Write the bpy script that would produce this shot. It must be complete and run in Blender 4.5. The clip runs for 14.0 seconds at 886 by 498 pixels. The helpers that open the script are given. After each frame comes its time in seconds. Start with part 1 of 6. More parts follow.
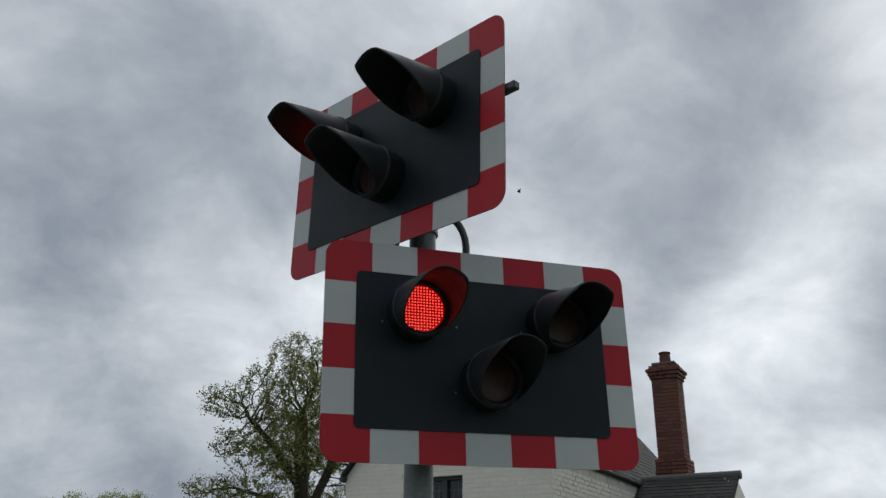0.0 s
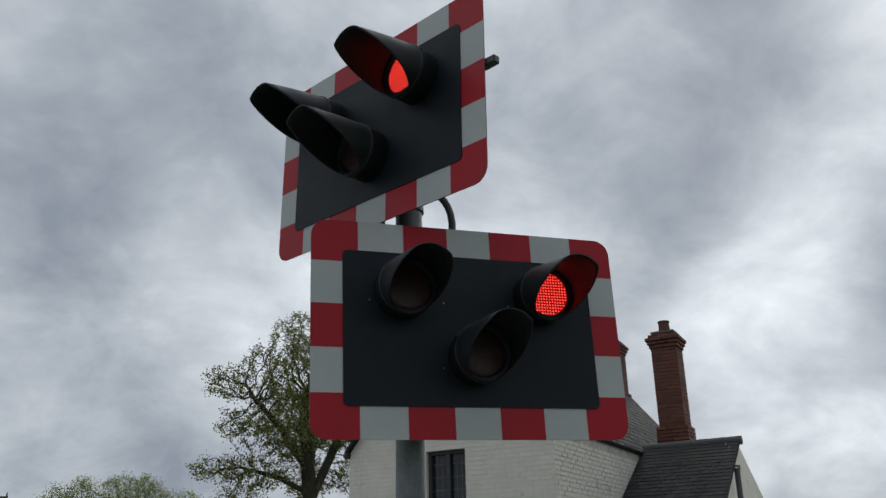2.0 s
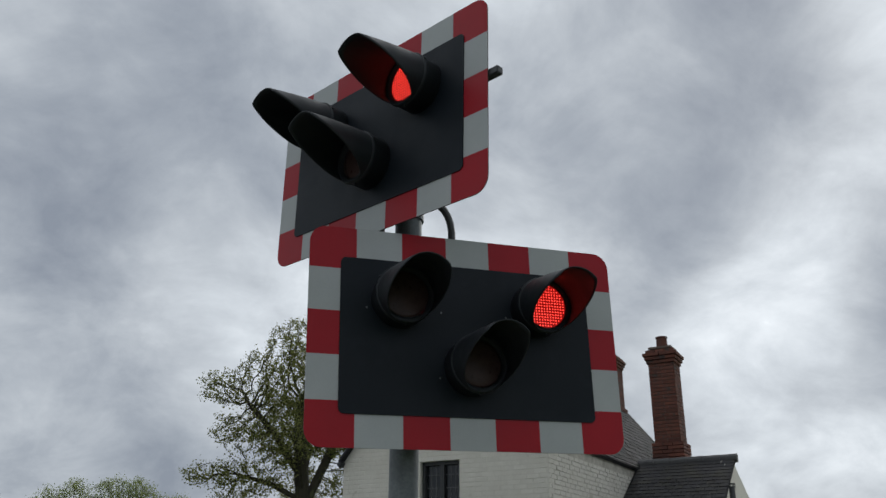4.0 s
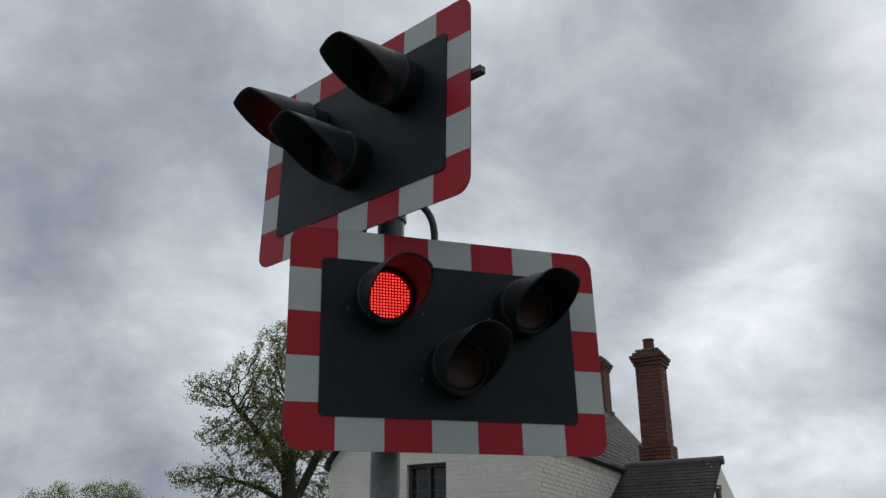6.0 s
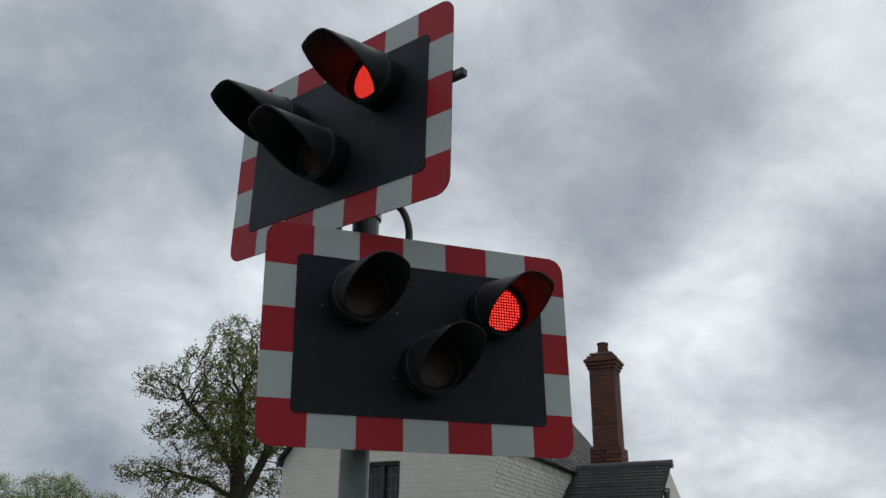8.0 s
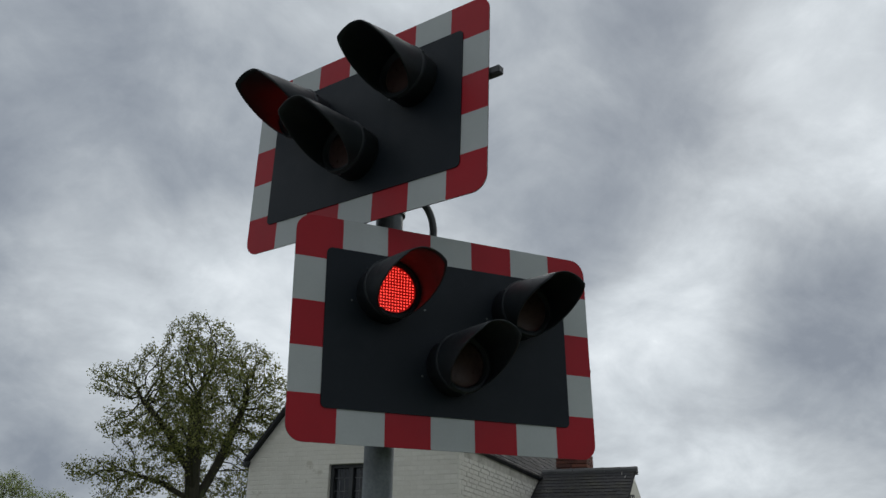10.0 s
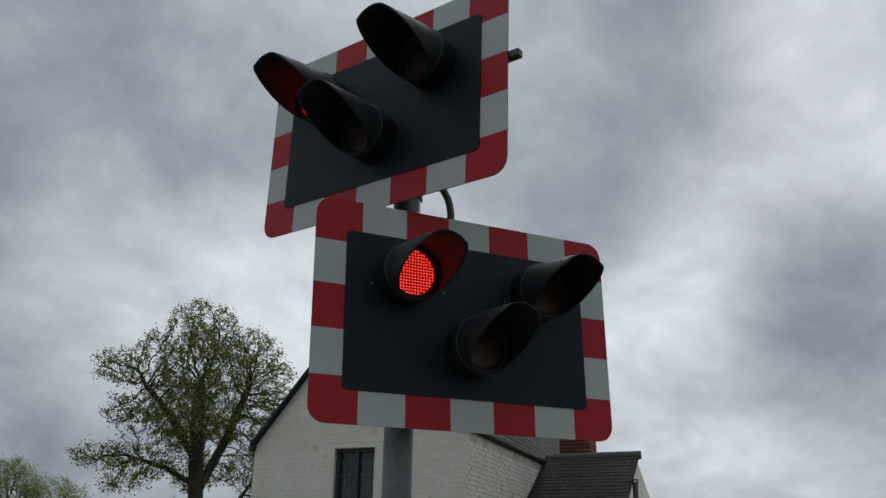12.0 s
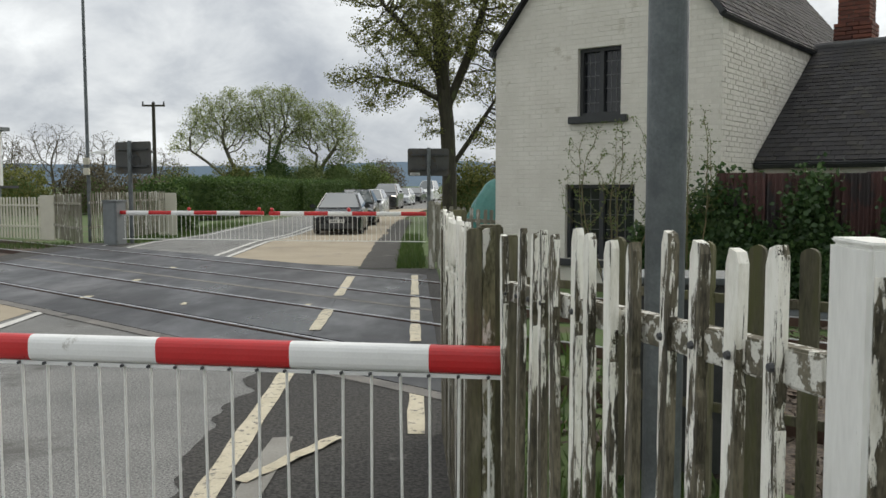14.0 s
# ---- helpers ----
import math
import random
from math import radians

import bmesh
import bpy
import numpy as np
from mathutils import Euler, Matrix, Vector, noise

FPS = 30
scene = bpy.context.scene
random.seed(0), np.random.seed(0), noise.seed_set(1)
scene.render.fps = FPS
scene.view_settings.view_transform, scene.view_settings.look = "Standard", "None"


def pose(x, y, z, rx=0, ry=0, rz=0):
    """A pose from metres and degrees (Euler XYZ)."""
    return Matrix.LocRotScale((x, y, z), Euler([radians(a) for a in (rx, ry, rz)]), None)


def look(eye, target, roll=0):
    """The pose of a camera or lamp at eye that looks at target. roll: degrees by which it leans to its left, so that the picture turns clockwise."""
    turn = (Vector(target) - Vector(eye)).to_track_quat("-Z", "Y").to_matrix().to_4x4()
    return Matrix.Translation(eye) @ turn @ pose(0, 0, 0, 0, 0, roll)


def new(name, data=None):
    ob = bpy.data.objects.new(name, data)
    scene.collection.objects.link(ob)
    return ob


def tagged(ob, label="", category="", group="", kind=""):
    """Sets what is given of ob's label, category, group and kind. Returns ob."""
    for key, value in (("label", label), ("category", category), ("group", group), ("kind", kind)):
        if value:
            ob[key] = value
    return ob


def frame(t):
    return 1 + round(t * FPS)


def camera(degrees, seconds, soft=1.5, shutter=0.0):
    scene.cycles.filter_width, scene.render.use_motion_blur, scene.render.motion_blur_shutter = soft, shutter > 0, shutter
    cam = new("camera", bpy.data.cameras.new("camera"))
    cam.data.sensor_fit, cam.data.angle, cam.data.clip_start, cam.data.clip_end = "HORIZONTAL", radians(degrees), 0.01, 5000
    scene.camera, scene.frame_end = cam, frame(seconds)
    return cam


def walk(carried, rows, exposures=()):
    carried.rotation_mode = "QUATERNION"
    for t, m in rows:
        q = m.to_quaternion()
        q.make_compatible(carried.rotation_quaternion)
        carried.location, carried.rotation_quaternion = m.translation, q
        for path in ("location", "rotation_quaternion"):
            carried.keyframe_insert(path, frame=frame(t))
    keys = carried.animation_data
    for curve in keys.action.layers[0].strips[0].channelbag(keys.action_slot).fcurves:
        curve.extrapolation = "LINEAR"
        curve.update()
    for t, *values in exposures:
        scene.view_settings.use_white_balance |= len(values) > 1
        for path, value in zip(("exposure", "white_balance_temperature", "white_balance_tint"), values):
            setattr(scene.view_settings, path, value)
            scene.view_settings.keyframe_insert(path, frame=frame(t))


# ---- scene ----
cam = camera(54.6, 14.0)
EXPOSURES = [(0, 0.0, 6480, 9), (8.2, 0.0, 6480, 9), (10.3, -0.15, 6480, 8), (11.8, -0.2, 6480, 8), (12.2, -0.26, 6500, 8), (12.5, -0.27, 6550, 8), (12.75, -0.12, 6650, 8), (13.0, 0.10, 6750, 8), (13.5, 0.38, 6850, 9), (14, 0.58, 6950, 9)]
PATH = [
    (0, pose(-0.779, -3.182, 1.673, 112.59, -0.42, -10.78)),
    (0.5, pose(-0.773, -3.199, 1.668, 111.98, -0.42, -11.63)),
    (1, pose(-0.753, -3.208, 1.668, 111.22, 0.50, -11.40)),
    (1.5, pose(-0.734, -3.206, 1.672, 110.98, 1.21, -10.63)),
    (2, pose(-0.725, -3.204, 1.673, 110.95, 1.14, -10.17)),
    (2.5, pose(-0.729, -3.203, 1.672, 111.05, 0.46, -10.17)),
    (3, pose(-0.732, -3.204, 1.670, 111.21, -0.09, -10.26)),
    (5.5, pose(-0.694, -3.177, 1.677, 112.06, 0.07, -11.23)),
    (6, pose(-0.692, -3.174, 1.676, 111.80, 0.04, -11.45)),
    (6.5, pose(-0.692, -3.176, 1.674, 111.59, -0.07, -11.89)),
    (7, pose(-0.710, -3.173, 1.674, 111.50, -0.22, -12.61)),
    (7.5, pose(-0.740, -3.175, 1.670, 111.38, -0.63, -13.68)),
    (8, pose(-0.771, -3.175, 1.674, 111.74, -0.57, -14.85)),
    (10.5, pose(-1.068, -3.055, 1.649, 112.28, -1.17, -18.30)),
    (11, pose(-1.082, -3.058, 1.645, 112.73, -1.34, -18.24)),
    (11.5, pose(-1.087, -3.062, 1.642, 112.53, -1.40, -18.20)),
    (12, pose(-1.096, -3.055, 1.637, 111.13, -1.05, -17.95)),
    (12.5, pose(-1.097, -2.970, 1.614, 104.06, -0.38, -15.59)),
    (13, pose(-1.029, -2.818, 1.581, 95.61, 0.85, -10.41)),
    (13.5, pose(-0.908, -2.552, 1.556, 90.10, 0.45, -5.69)),
    (14, pose(-0.968, -2.288, 1.517, 85.78, 0.12, -1.97)),
]
walk(cam, PATH, EXPOSURES)

# ---------------------------------------------------------------- world and sun
SUN_DIR = Vector((0.62, 0.70, 0.62)).normalized()


def node(nt, kind, **kw):
    n = nt.nodes.new(kind)
    for k, v in kw.items():
        if k in ("op", "operation"):
            n.operation = v
        elif k == "blend":
            n.blend_type = v
        elif k == "data":
            n.data_type = v
        else:
            n.inputs[k.replace("_", " ")].default_value = v
    return n


def build_world():
    w = bpy.data.worlds.new("overcast_sky")
    scene.world = w
    w.use_nodes = True
    nt = w.node_tree
    nt.nodes.clear()
    L = nt.links.new
    out = nt.nodes.new("ShaderNodeOutputWorld")
    bg = nt.nodes.new("ShaderNodeBackground")
    L(bg.outputs[0], out.inputs[0])
    tc = nt.nodes.new("ShaderNodeTexCoord")
    sky = nt.nodes.new("ShaderNodeTexSky")
    sky.sky_type, sky.sun_disc = "NISHITA", False
    sky.sun_elevation = math.asin(SUN_DIR.z)
    sky.sun_rotation = math.atan2(SUN_DIR.x, SUN_DIR.y)
    sep = nt.nodes.new("ShaderNodeSeparateXYZ")
    L(tc.outputs["Generated"], sep.inputs[0])
    # the cloud sheet: the direction cast on a plane overhead
    zz = nt.nodes.new("ShaderNodeMath")
    zz.operation = "MAXIMUM"
    L(sep.outputs["Z"], zz.inputs[0])
    zz.inputs[1].default_value = 0.0
    za = nt.nodes.new("ShaderNodeMath")
    za.operation = "ADD"
    L(zz.outputs[0], za.inputs[0])
    za.inputs[1].default_value = 0.55
    comb = nt.nodes.new("ShaderNodeCombineXYZ")
    for k, ax in enumerate(("X", "Y")):
        dv = nt.nodes.new("ShaderNodeMath")
        dv.operation = "DIVIDE"
        L(sep.outputs[ax], dv.inputs[0])
        L(za.outputs[0], dv.inputs[1])
        L(dv.outputs[0], comb.inputs[k])
    comb.inputs[2].default_value = SKY_SEED

    def noise_node(scale, detail, rough, dist=0.0):
        n = nt.nodes.new("ShaderNodeTexNoise")
        n.inputs["Scale"].default_value, n.inputs["Detail"].default_value = scale, detail
        n.inputs["Roughness"].default_value, n.inputs["Distortion"].default_value = rough, dist
        L(comb.outputs[0], n.inputs["Vector"])
        return n
    big = noise_node(2.6, 4, 0.5, 0.5)
    mid = noise_node(5.2, 8, 0.58, 0.35)
    fine = noise_node(17.0, 6, 0.62, 0.4)
    s1 = nt.nodes.new("ShaderNodeMath")
    s1.operation = "MULTIPLY_ADD"
    L(big.outputs["Fac"], s1.inputs[0])
    s1.inputs[1].default_value, s1.inputs[2].default_value = 0.36, 0.285
    s2 = nt.nodes.new("ShaderNodeMath")
    s2.operation = "MULTIPLY_ADD"
    L(mid.outputs["Fac"], s2.inputs[0])
    s2.inputs[1].default_value = 0.48
    L(s1.outputs[0], s2.inputs[2])
    s3 = nt.nodes.new("ShaderNodeMath")
    s3.operation = "MULTIPLY_ADD"
    L(fine.outputs["Fac"], s3.inputs[0])
    s3.inputs[1].default_value = 0.10
    L(s2.outputs[0], s3.inputs[2])
    # thinner cloud round the hidden sun and in a few gaps
    total = s3.outputs[0]
    for d, width, amount in SKY_GAPS:
        dot = nt.nodes.new("ShaderNodeVectorMath")
        dot.operation = "DOT_PRODUCT"
        L(tc.outputs["Generated"], dot.inputs[0])
        dot.inputs[1].default_value = Vector(d).normalized()
        m = nt.nodes.new("ShaderNodeMapRange")
        m.interpolation_type = "SMOOTHERSTEP"
        L(dot.outputs["Value"], m.inputs["Value"])
        m.inputs["From Min"].default_value = math.cos(radians(width))
        m.inputs["From Max"].default_value = 1.0
        m.inputs["To Min"].default_value, m.inputs["To Max"].default_value = 0.0, amount
        a = nt.nodes.new("ShaderNodeMath")
        L(total, a.inputs[0])
        L(m.outputs[0], a.inputs[1])
        total = a.outputs[0]
    ramp = nt.nodes.new("ShaderNodeValToRGB")
    L(total, ramp.inputs[0])
    els = ramp.color_ramp.elements
    els[0].position, els[0].color = 0.56, (0.20, 0.225, 0.27, 1)
    els[1].position, els[1].color = 1.10, (0.80, 0.83, 0.86, 1)
    for p, c in ((0.68, (0.29, 0.318, 0.36, 1)), (0.78, (0.395, 0.424, 0.462, 1)), (0.88, (0.52, 0.555, 0.595, 1)), (0.97, (0.655, 0.69, 0.73, 1))):
        e = els.new(p)
        e.color = c
    mix = nt.nodes.new("ShaderNodeMixRGB")
    mix.blend_type = "ADD"
    mix.inputs[0].default_value = 0.0015
    L(ramp.outputs[0], mix.inputs[1])
    L(sky.outputs[0], mix.inputs[2])
    L(mix.outputs[0], bg.inputs[0])
    bg.inputs[1].default_value = 1.29


SKY_SEED = 3.7
SKY_GAPS = [
    ((0.634, 0.555, 0.539), 13, 0.143),
    ((0.561, 0.731, 0.389), 8, 0.077),
    ((0.499, 0.819, 0.283), 10, 0.061),
    ((-0.029, 0.918, 0.396), 11, 0.075),
    ((-0.104, 0.872, 0.477), 8, 0.028),
    ((-0.20, 0.856, 0.487), 15, -0.068),
    ((0.026, 0.829, 0.558), 14, -0.1),
    ((0.381, 0.760, 0.527), 14, -0.13),
    ((0.630, 0.709, 0.317), 11, -0.031),
    ((0.661, 0.709, 0.245), 10, -0.056),
    ((0.683, 0.709, 0.175), 8, -0.081),
    ((0.495, 0.790, 0.361), 6, -0.031),
    ((0.627, 0.768, 0.134), 7, 0.044),
    ((0.527, 0.844, 0.095), 6, 0.077),
    ((-0.142, 0.965, 0.223), 10, 0.07),
    ((0.067, 0.959, 0.275), 11, 0.06),
    ((-0.100, 0.981, 0.164), 9, -0.056),
    ((0.117, 0.935, 0.334), 10, 0.06),
    ((-0.325, 0.938, 0.118), 9, 0.03),
    ((-0.252, 0.963, 0.091), 7, 0.02),
    ((-0.204, 0.967, 0.153), 8, -0.05),
    ((-0.10, 0.985, 0.11), 17, -0.055),
    ((0.05, 0.05, 1.0), 62, 0.20),
]
build_world()
sun = new("sun", bpy.data.lights.new("sun", "SUN"))
sun.data.energy, sun.data.angle, sun.data.color = 1.0, radians(50), (1.0, 0.96, 0.90)
sun.matrix_world = look(SUN_DIR * 50, (0, 0, 0))


# ---------------------------------------------------------------- materials
def mat(name, dark, light, rough=0.6, scale=8.0, fine=80.0, bump=0.15, metal=0.0, spec=0.5, lo=0.35, hi=0.65,
        random_amount=0.0, coords="Object", stretch=(1, 1, 1), third=None, third_at=0.62, third_scale=3.0, rough_var=0.1, coat=0.0, grain=0.35, soft_edge=0.018):
    """A surface that varies at two scales between two colours, with a third in patches: wear, stains, or the deck's
    painted sheen.
    """
    m = bpy.data.materials.new(name)
    m.use_nodes = True
    nt = m.node_tree
    L = nt.links.new
    b = nt.nodes["Principled BSDF"]
    tc = nt.nodes.new("ShaderNodeTexCoord")
    mp = nt.nodes.new("ShaderNodeMapping")
    mp.inputs["Scale"].default_value = stretch
    L(tc.outputs[coords], mp.inputs[0])
    info = nt.nodes.new("ShaderNodeObjectInfo")
    off = nt.nodes.new("ShaderNodeMath")
    off.operation = "MULTIPLY"
    L(info.outputs["Random"], off.inputs[0])
    off.inputs[1].default_value = 40.0 if random_amount else 0.0
    addv = nt.nodes.new("ShaderNodeVectorMath")
    L(mp.outputs[0], addv.inputs[0])
    L(off.outputs[0], addv.inputs[1])

    def nz(s, d=5, r=0.6):
        n = nt.nodes.new("ShaderNodeTexNoise")
        n.inputs["Scale"].default_value, n.inputs["Detail"].default_value, n.inputs["Roughness"].default_value = s, d, r
        L(addv.outputs[0], n.inputs["Vector"])
        return n
    a, f = nz(scale), nz(fine, 3)
    mixf = nt.nodes.new("ShaderNodeMath")
    mixf.operation = "MULTIPLY_ADD"
    L(f.outputs["Fac"], mixf.inputs[0])
    mixf.inputs[1].default_value = grain
    sub = nt.nodes.new("ShaderNodeMath")
    sub.operation = "MULTIPLY_ADD"
    L(a.outputs["Fac"], sub.inputs[0])
    sub.inputs[1].default_value, sub.inputs[2].default_value = 1 - grain, 0.0
    L(sub.outputs[0], mixf.inputs[2])
    rm = nt.nodes.new("ShaderNodeMapRange")
    L(mixf.outputs[0], rm.inputs["Value"])
    rm.inputs["From Min"].default_value, rm.inputs["From Max"].default_value = lo, hi
    mix = nt.nodes.new("ShaderNodeMixRGB")
    L(rm.outputs[0], mix.inputs[0])
    mix.inputs[1].default_value, mix.inputs[2].default_value = (*dark, 1), (*light, 1)
    col = mix.outputs[0]
    if third:
        t = nz(third_scale, 8, 0.65)
        tr = nt.nodes.new("ShaderNodeMapRange")
        L(t.outputs["Fac"], tr.inputs["Value"])
        tr.inputs["From Min"].default_value, tr.inputs["From Max"].default_value = third_at - soft_edge, third_at + soft_edge
        m3 = nt.nodes.new("ShaderNodeMixRGB")
        L(tr.outputs[0], m3.inputs[0])
        L(col, m3.inputs[1])
        m3.inputs[2].default_value = (*third, 1)
        col = m3.outputs[0]
    if random_amount:
        hv = nt.nodes.new("ShaderNodeHueSaturation")
        vr = nt.nodes.new("ShaderNodeMapRange")
        L(info.outputs["Random"], vr.inputs["Value"])
        vr.inputs["To Min"].default_value, vr.inputs["To Max"].default_value = 1 - random_amount, 1 + random_amount
        L(vr.outputs[0], hv.inputs["Value"])
        L(col, hv.inputs["Color"])
        col = hv.outputs[0]
    L(col, b.inputs["Base Color"])
    rr = nt.nodes.new("ShaderNodeMapRange")
    L(a.outputs["Fac"], rr.inputs["Value"])
    rr.inputs["From Min"].default_value, rr.inputs["From Max"].default_value = 0.32, 0.68
    rr.inputs["To Min"].default_value, rr.inputs["To Max"].default_value = max(0.02, rough - rough_var), min(1, rough + rough_var)
    L(rr.outputs[0], b.inputs["Roughness"])
    b.inputs["Metallic"].default_value = metal
    b.inputs["Specular IOR Level"].default_value = spec
    b.inputs["Coat Weight"].default_value = coat
    if bump:
        bp = nt.nodes.new("ShaderNodeBump")
        bp.inputs["Strength"].default_value, bp.inputs["Distance"].default_value = bump, 0.01
        L(mixf.outputs[0], bp.inputs["Height"])
        L(bp.outputs[0], b.inputs["Normal"])
    return m


def island_leaf(name, c1, c2, c3):
    """Leaves whose colour varies from leaf to leaf, thin enough to let light through."""
    m = bpy.data.materials.new(name)
    m.use_nodes = True
    nt = m.node_tree
    L = nt.links.new
    b = nt.nodes["Principled BSDF"]
    g = nt.nodes.new("ShaderNodeNewGeometry")
    r = nt.nodes.new("ShaderNodeValToRGB")
    L(g.outputs["Random Per Island"], r.inputs[0])
    r.color_ramp.elements[0].color, r.color_ramp.elements[1].color = (*c1, 1), (*c3, 1)
    e = r.color_ramp.elements.new(0.55)
    e.color = (*c2, 1)
    L(r.outputs[0], b.inputs["Base Color"])
    b.inputs["Roughness"].default_value = 0.55
    tr = nt.nodes.new("ShaderNodeBsdfTranslucent")
    L(r.outputs[0], tr.inputs[0])
    mx = nt.nodes.new("ShaderNodeMixShader")
    mx.inputs[0].default_value = 0.42
    L(b.outputs[0], mx.inputs[1])
    L(tr.outputs[0], mx.inputs[2])
    L(mx.outputs[0], nt.nodes["Material Output"].inputs[0])
    return m


def worn_picket(name, half, worn=0.0):
    """White paint that has flaked off in patches, most of all from one long edge and towards the foot."""
    m = mat(name, (0.030, 0.026, 0.016), (0.175, 0.155, 0.108), 0.85, 24, 130, 0.6, lo=0.40, hi=0.62, random_amount=0.15, stretch=(1.5, 1.5, 0.4))
    nt = m.node_tree
    L = nt.links.new
    b = nt.nodes["Principled BSDF"]
    wood = b.inputs["Base Color"].links[0].from_socket
    tc = nt.nodes.new("ShaderNodeTexCoord")
    info = nt.nodes.new("ShaderNodeObjectInfo")
    sep = nt.nodes.new("ShaderNodeSeparateXYZ")
    L(tc.outputs["Object"], sep.inputs[0])

    def op(kind, a, c, d=None):
        n = nt.nodes.new("ShaderNodeMath")
        n.operation = kind
        for k, v in enumerate((a, c, d)):
            if v is None:
                continue
            if isinstance(v, (int, float)):
                n.inputs[k].default_value = v
            else:
                L(v, n.inputs[k])
        return n.outputs[0]

    def nz(scale, stretch, detail, rough):
        mp = nt.nodes.new("ShaderNodeMapping")
        mp.inputs["Scale"].default_value = stretch
        add = nt.nodes.new("ShaderNodeVectorMath")
        L(tc.outputs["Object"], add.inputs[0])
        L(op("MULTIPLY", info.outputs["Random"], 37.0), add.inputs[1])
        L(add.outputs[0], mp.inputs[0])
        n = nt.nodes.new("ShaderNodeTexNoise")
        n.inputs["Scale"].default_value, n.inputs["Detail"].default_value, n.inputs["Roughness"].default_value = scale, detail, rough
        L(mp.outputs[0], n.inputs["Vector"])
        return n.outputs["Fac"]
    amount = op("MULTIPLY_ADD", nz(24, (1.1, 1.1, 0.20), 12, 0.78), 1.1, -0.05)
    side = op("MULTIPLY", sep.outputs["X"], 0.10 / half)
    foot = op("MULTIPLY_ADD", sep.outputs["Z"], -0.36, 0.315 + worn)
    each = op("MULTIPLY_ADD", info.outputs["Random"], 0.16, -0.08)
    total = op("ADD", op("ADD", amount, side), op("ADD", foot, each))
    # thick paint stays in a thin line down both arrises
    arris = op("GREATER_THAN", op("ABSOLUTE", sep.outputs["X"], 0.0), half * 0.93)
    total = op("MULTIPLY_ADD", arris, -0.07, total)
    mr = nt.nodes.new("ShaderNodeMapRange")
    L(total, mr.inputs["Value"])
    mr.inputs["From Min"].default_value, mr.inputs["From Max"].default_value = 0.535, 0.552
    paint = nt.nodes.new("ShaderNodeMixRGB")
    dirt = nt.nodes.new("ShaderNodeMapRange")
    L(nz(26, (1, 1, 0.3), 9, 0.8), dirt.inputs["Value"])
    dirt.inputs["From Min"].default_value, dirt.inputs["From Max"].default_value = 0.44, 0.72
    L(dirt.outputs[0], paint.inputs[0])
    paint.inputs[1].default_value, paint.inputs[2].default_value = (0.88, 0.865, 0.79, 1), (0.56, 0.535, 0.44, 1)
    mx = nt.nodes.new("ShaderNodeMixRGB")
    L(mr.outputs[0], mx.inputs[0])
    L(paint.outputs[0], mx.inputs[1])
    L(wood, mx.inputs[2])
    L(mx.outputs[0], b.inputs["Base Color"])
    bp = nt.nodes.new("ShaderNodeBump")
    bp.invert = True
    bp.inputs["Strength"].default_value, bp.inputs["Distance"].default_value = 0.6, 0.002
    L(mr.outputs[0], bp.inputs["Height"])
    L(bp.outputs[0], b.inputs["Normal"])
    return m


def glow(name, color, strength):
    m = bpy.data.materials.new(name)
    m.use_nodes = True
    b = m.node_tree.nodes["Principled BSDF"]
    b.inputs["Base Color"].default_value = (0.2, 0.01, 0.01, 1)
    b.inputs["Emission Color"].default_value = (*color, 1)
    b.inputs["Emission Strength"].default_value = strength
    return m


def glass(name, tint, rough=0.03, gloss=0.5):
    m = bpy.data.materials.new(name)
    m.use_nodes = True
    b = m.node_tree.nodes["Principled BSDF"]
    b.inputs["Base Color"].default_value = (*tint, 1)
    b.inputs["Roughness"].default_value = rough
    b.inputs["Specular IOR Level"].default_value = gloss
    b.inputs["Coat Weight"].default_value = max(0.0, gloss - 0.5)
    return m


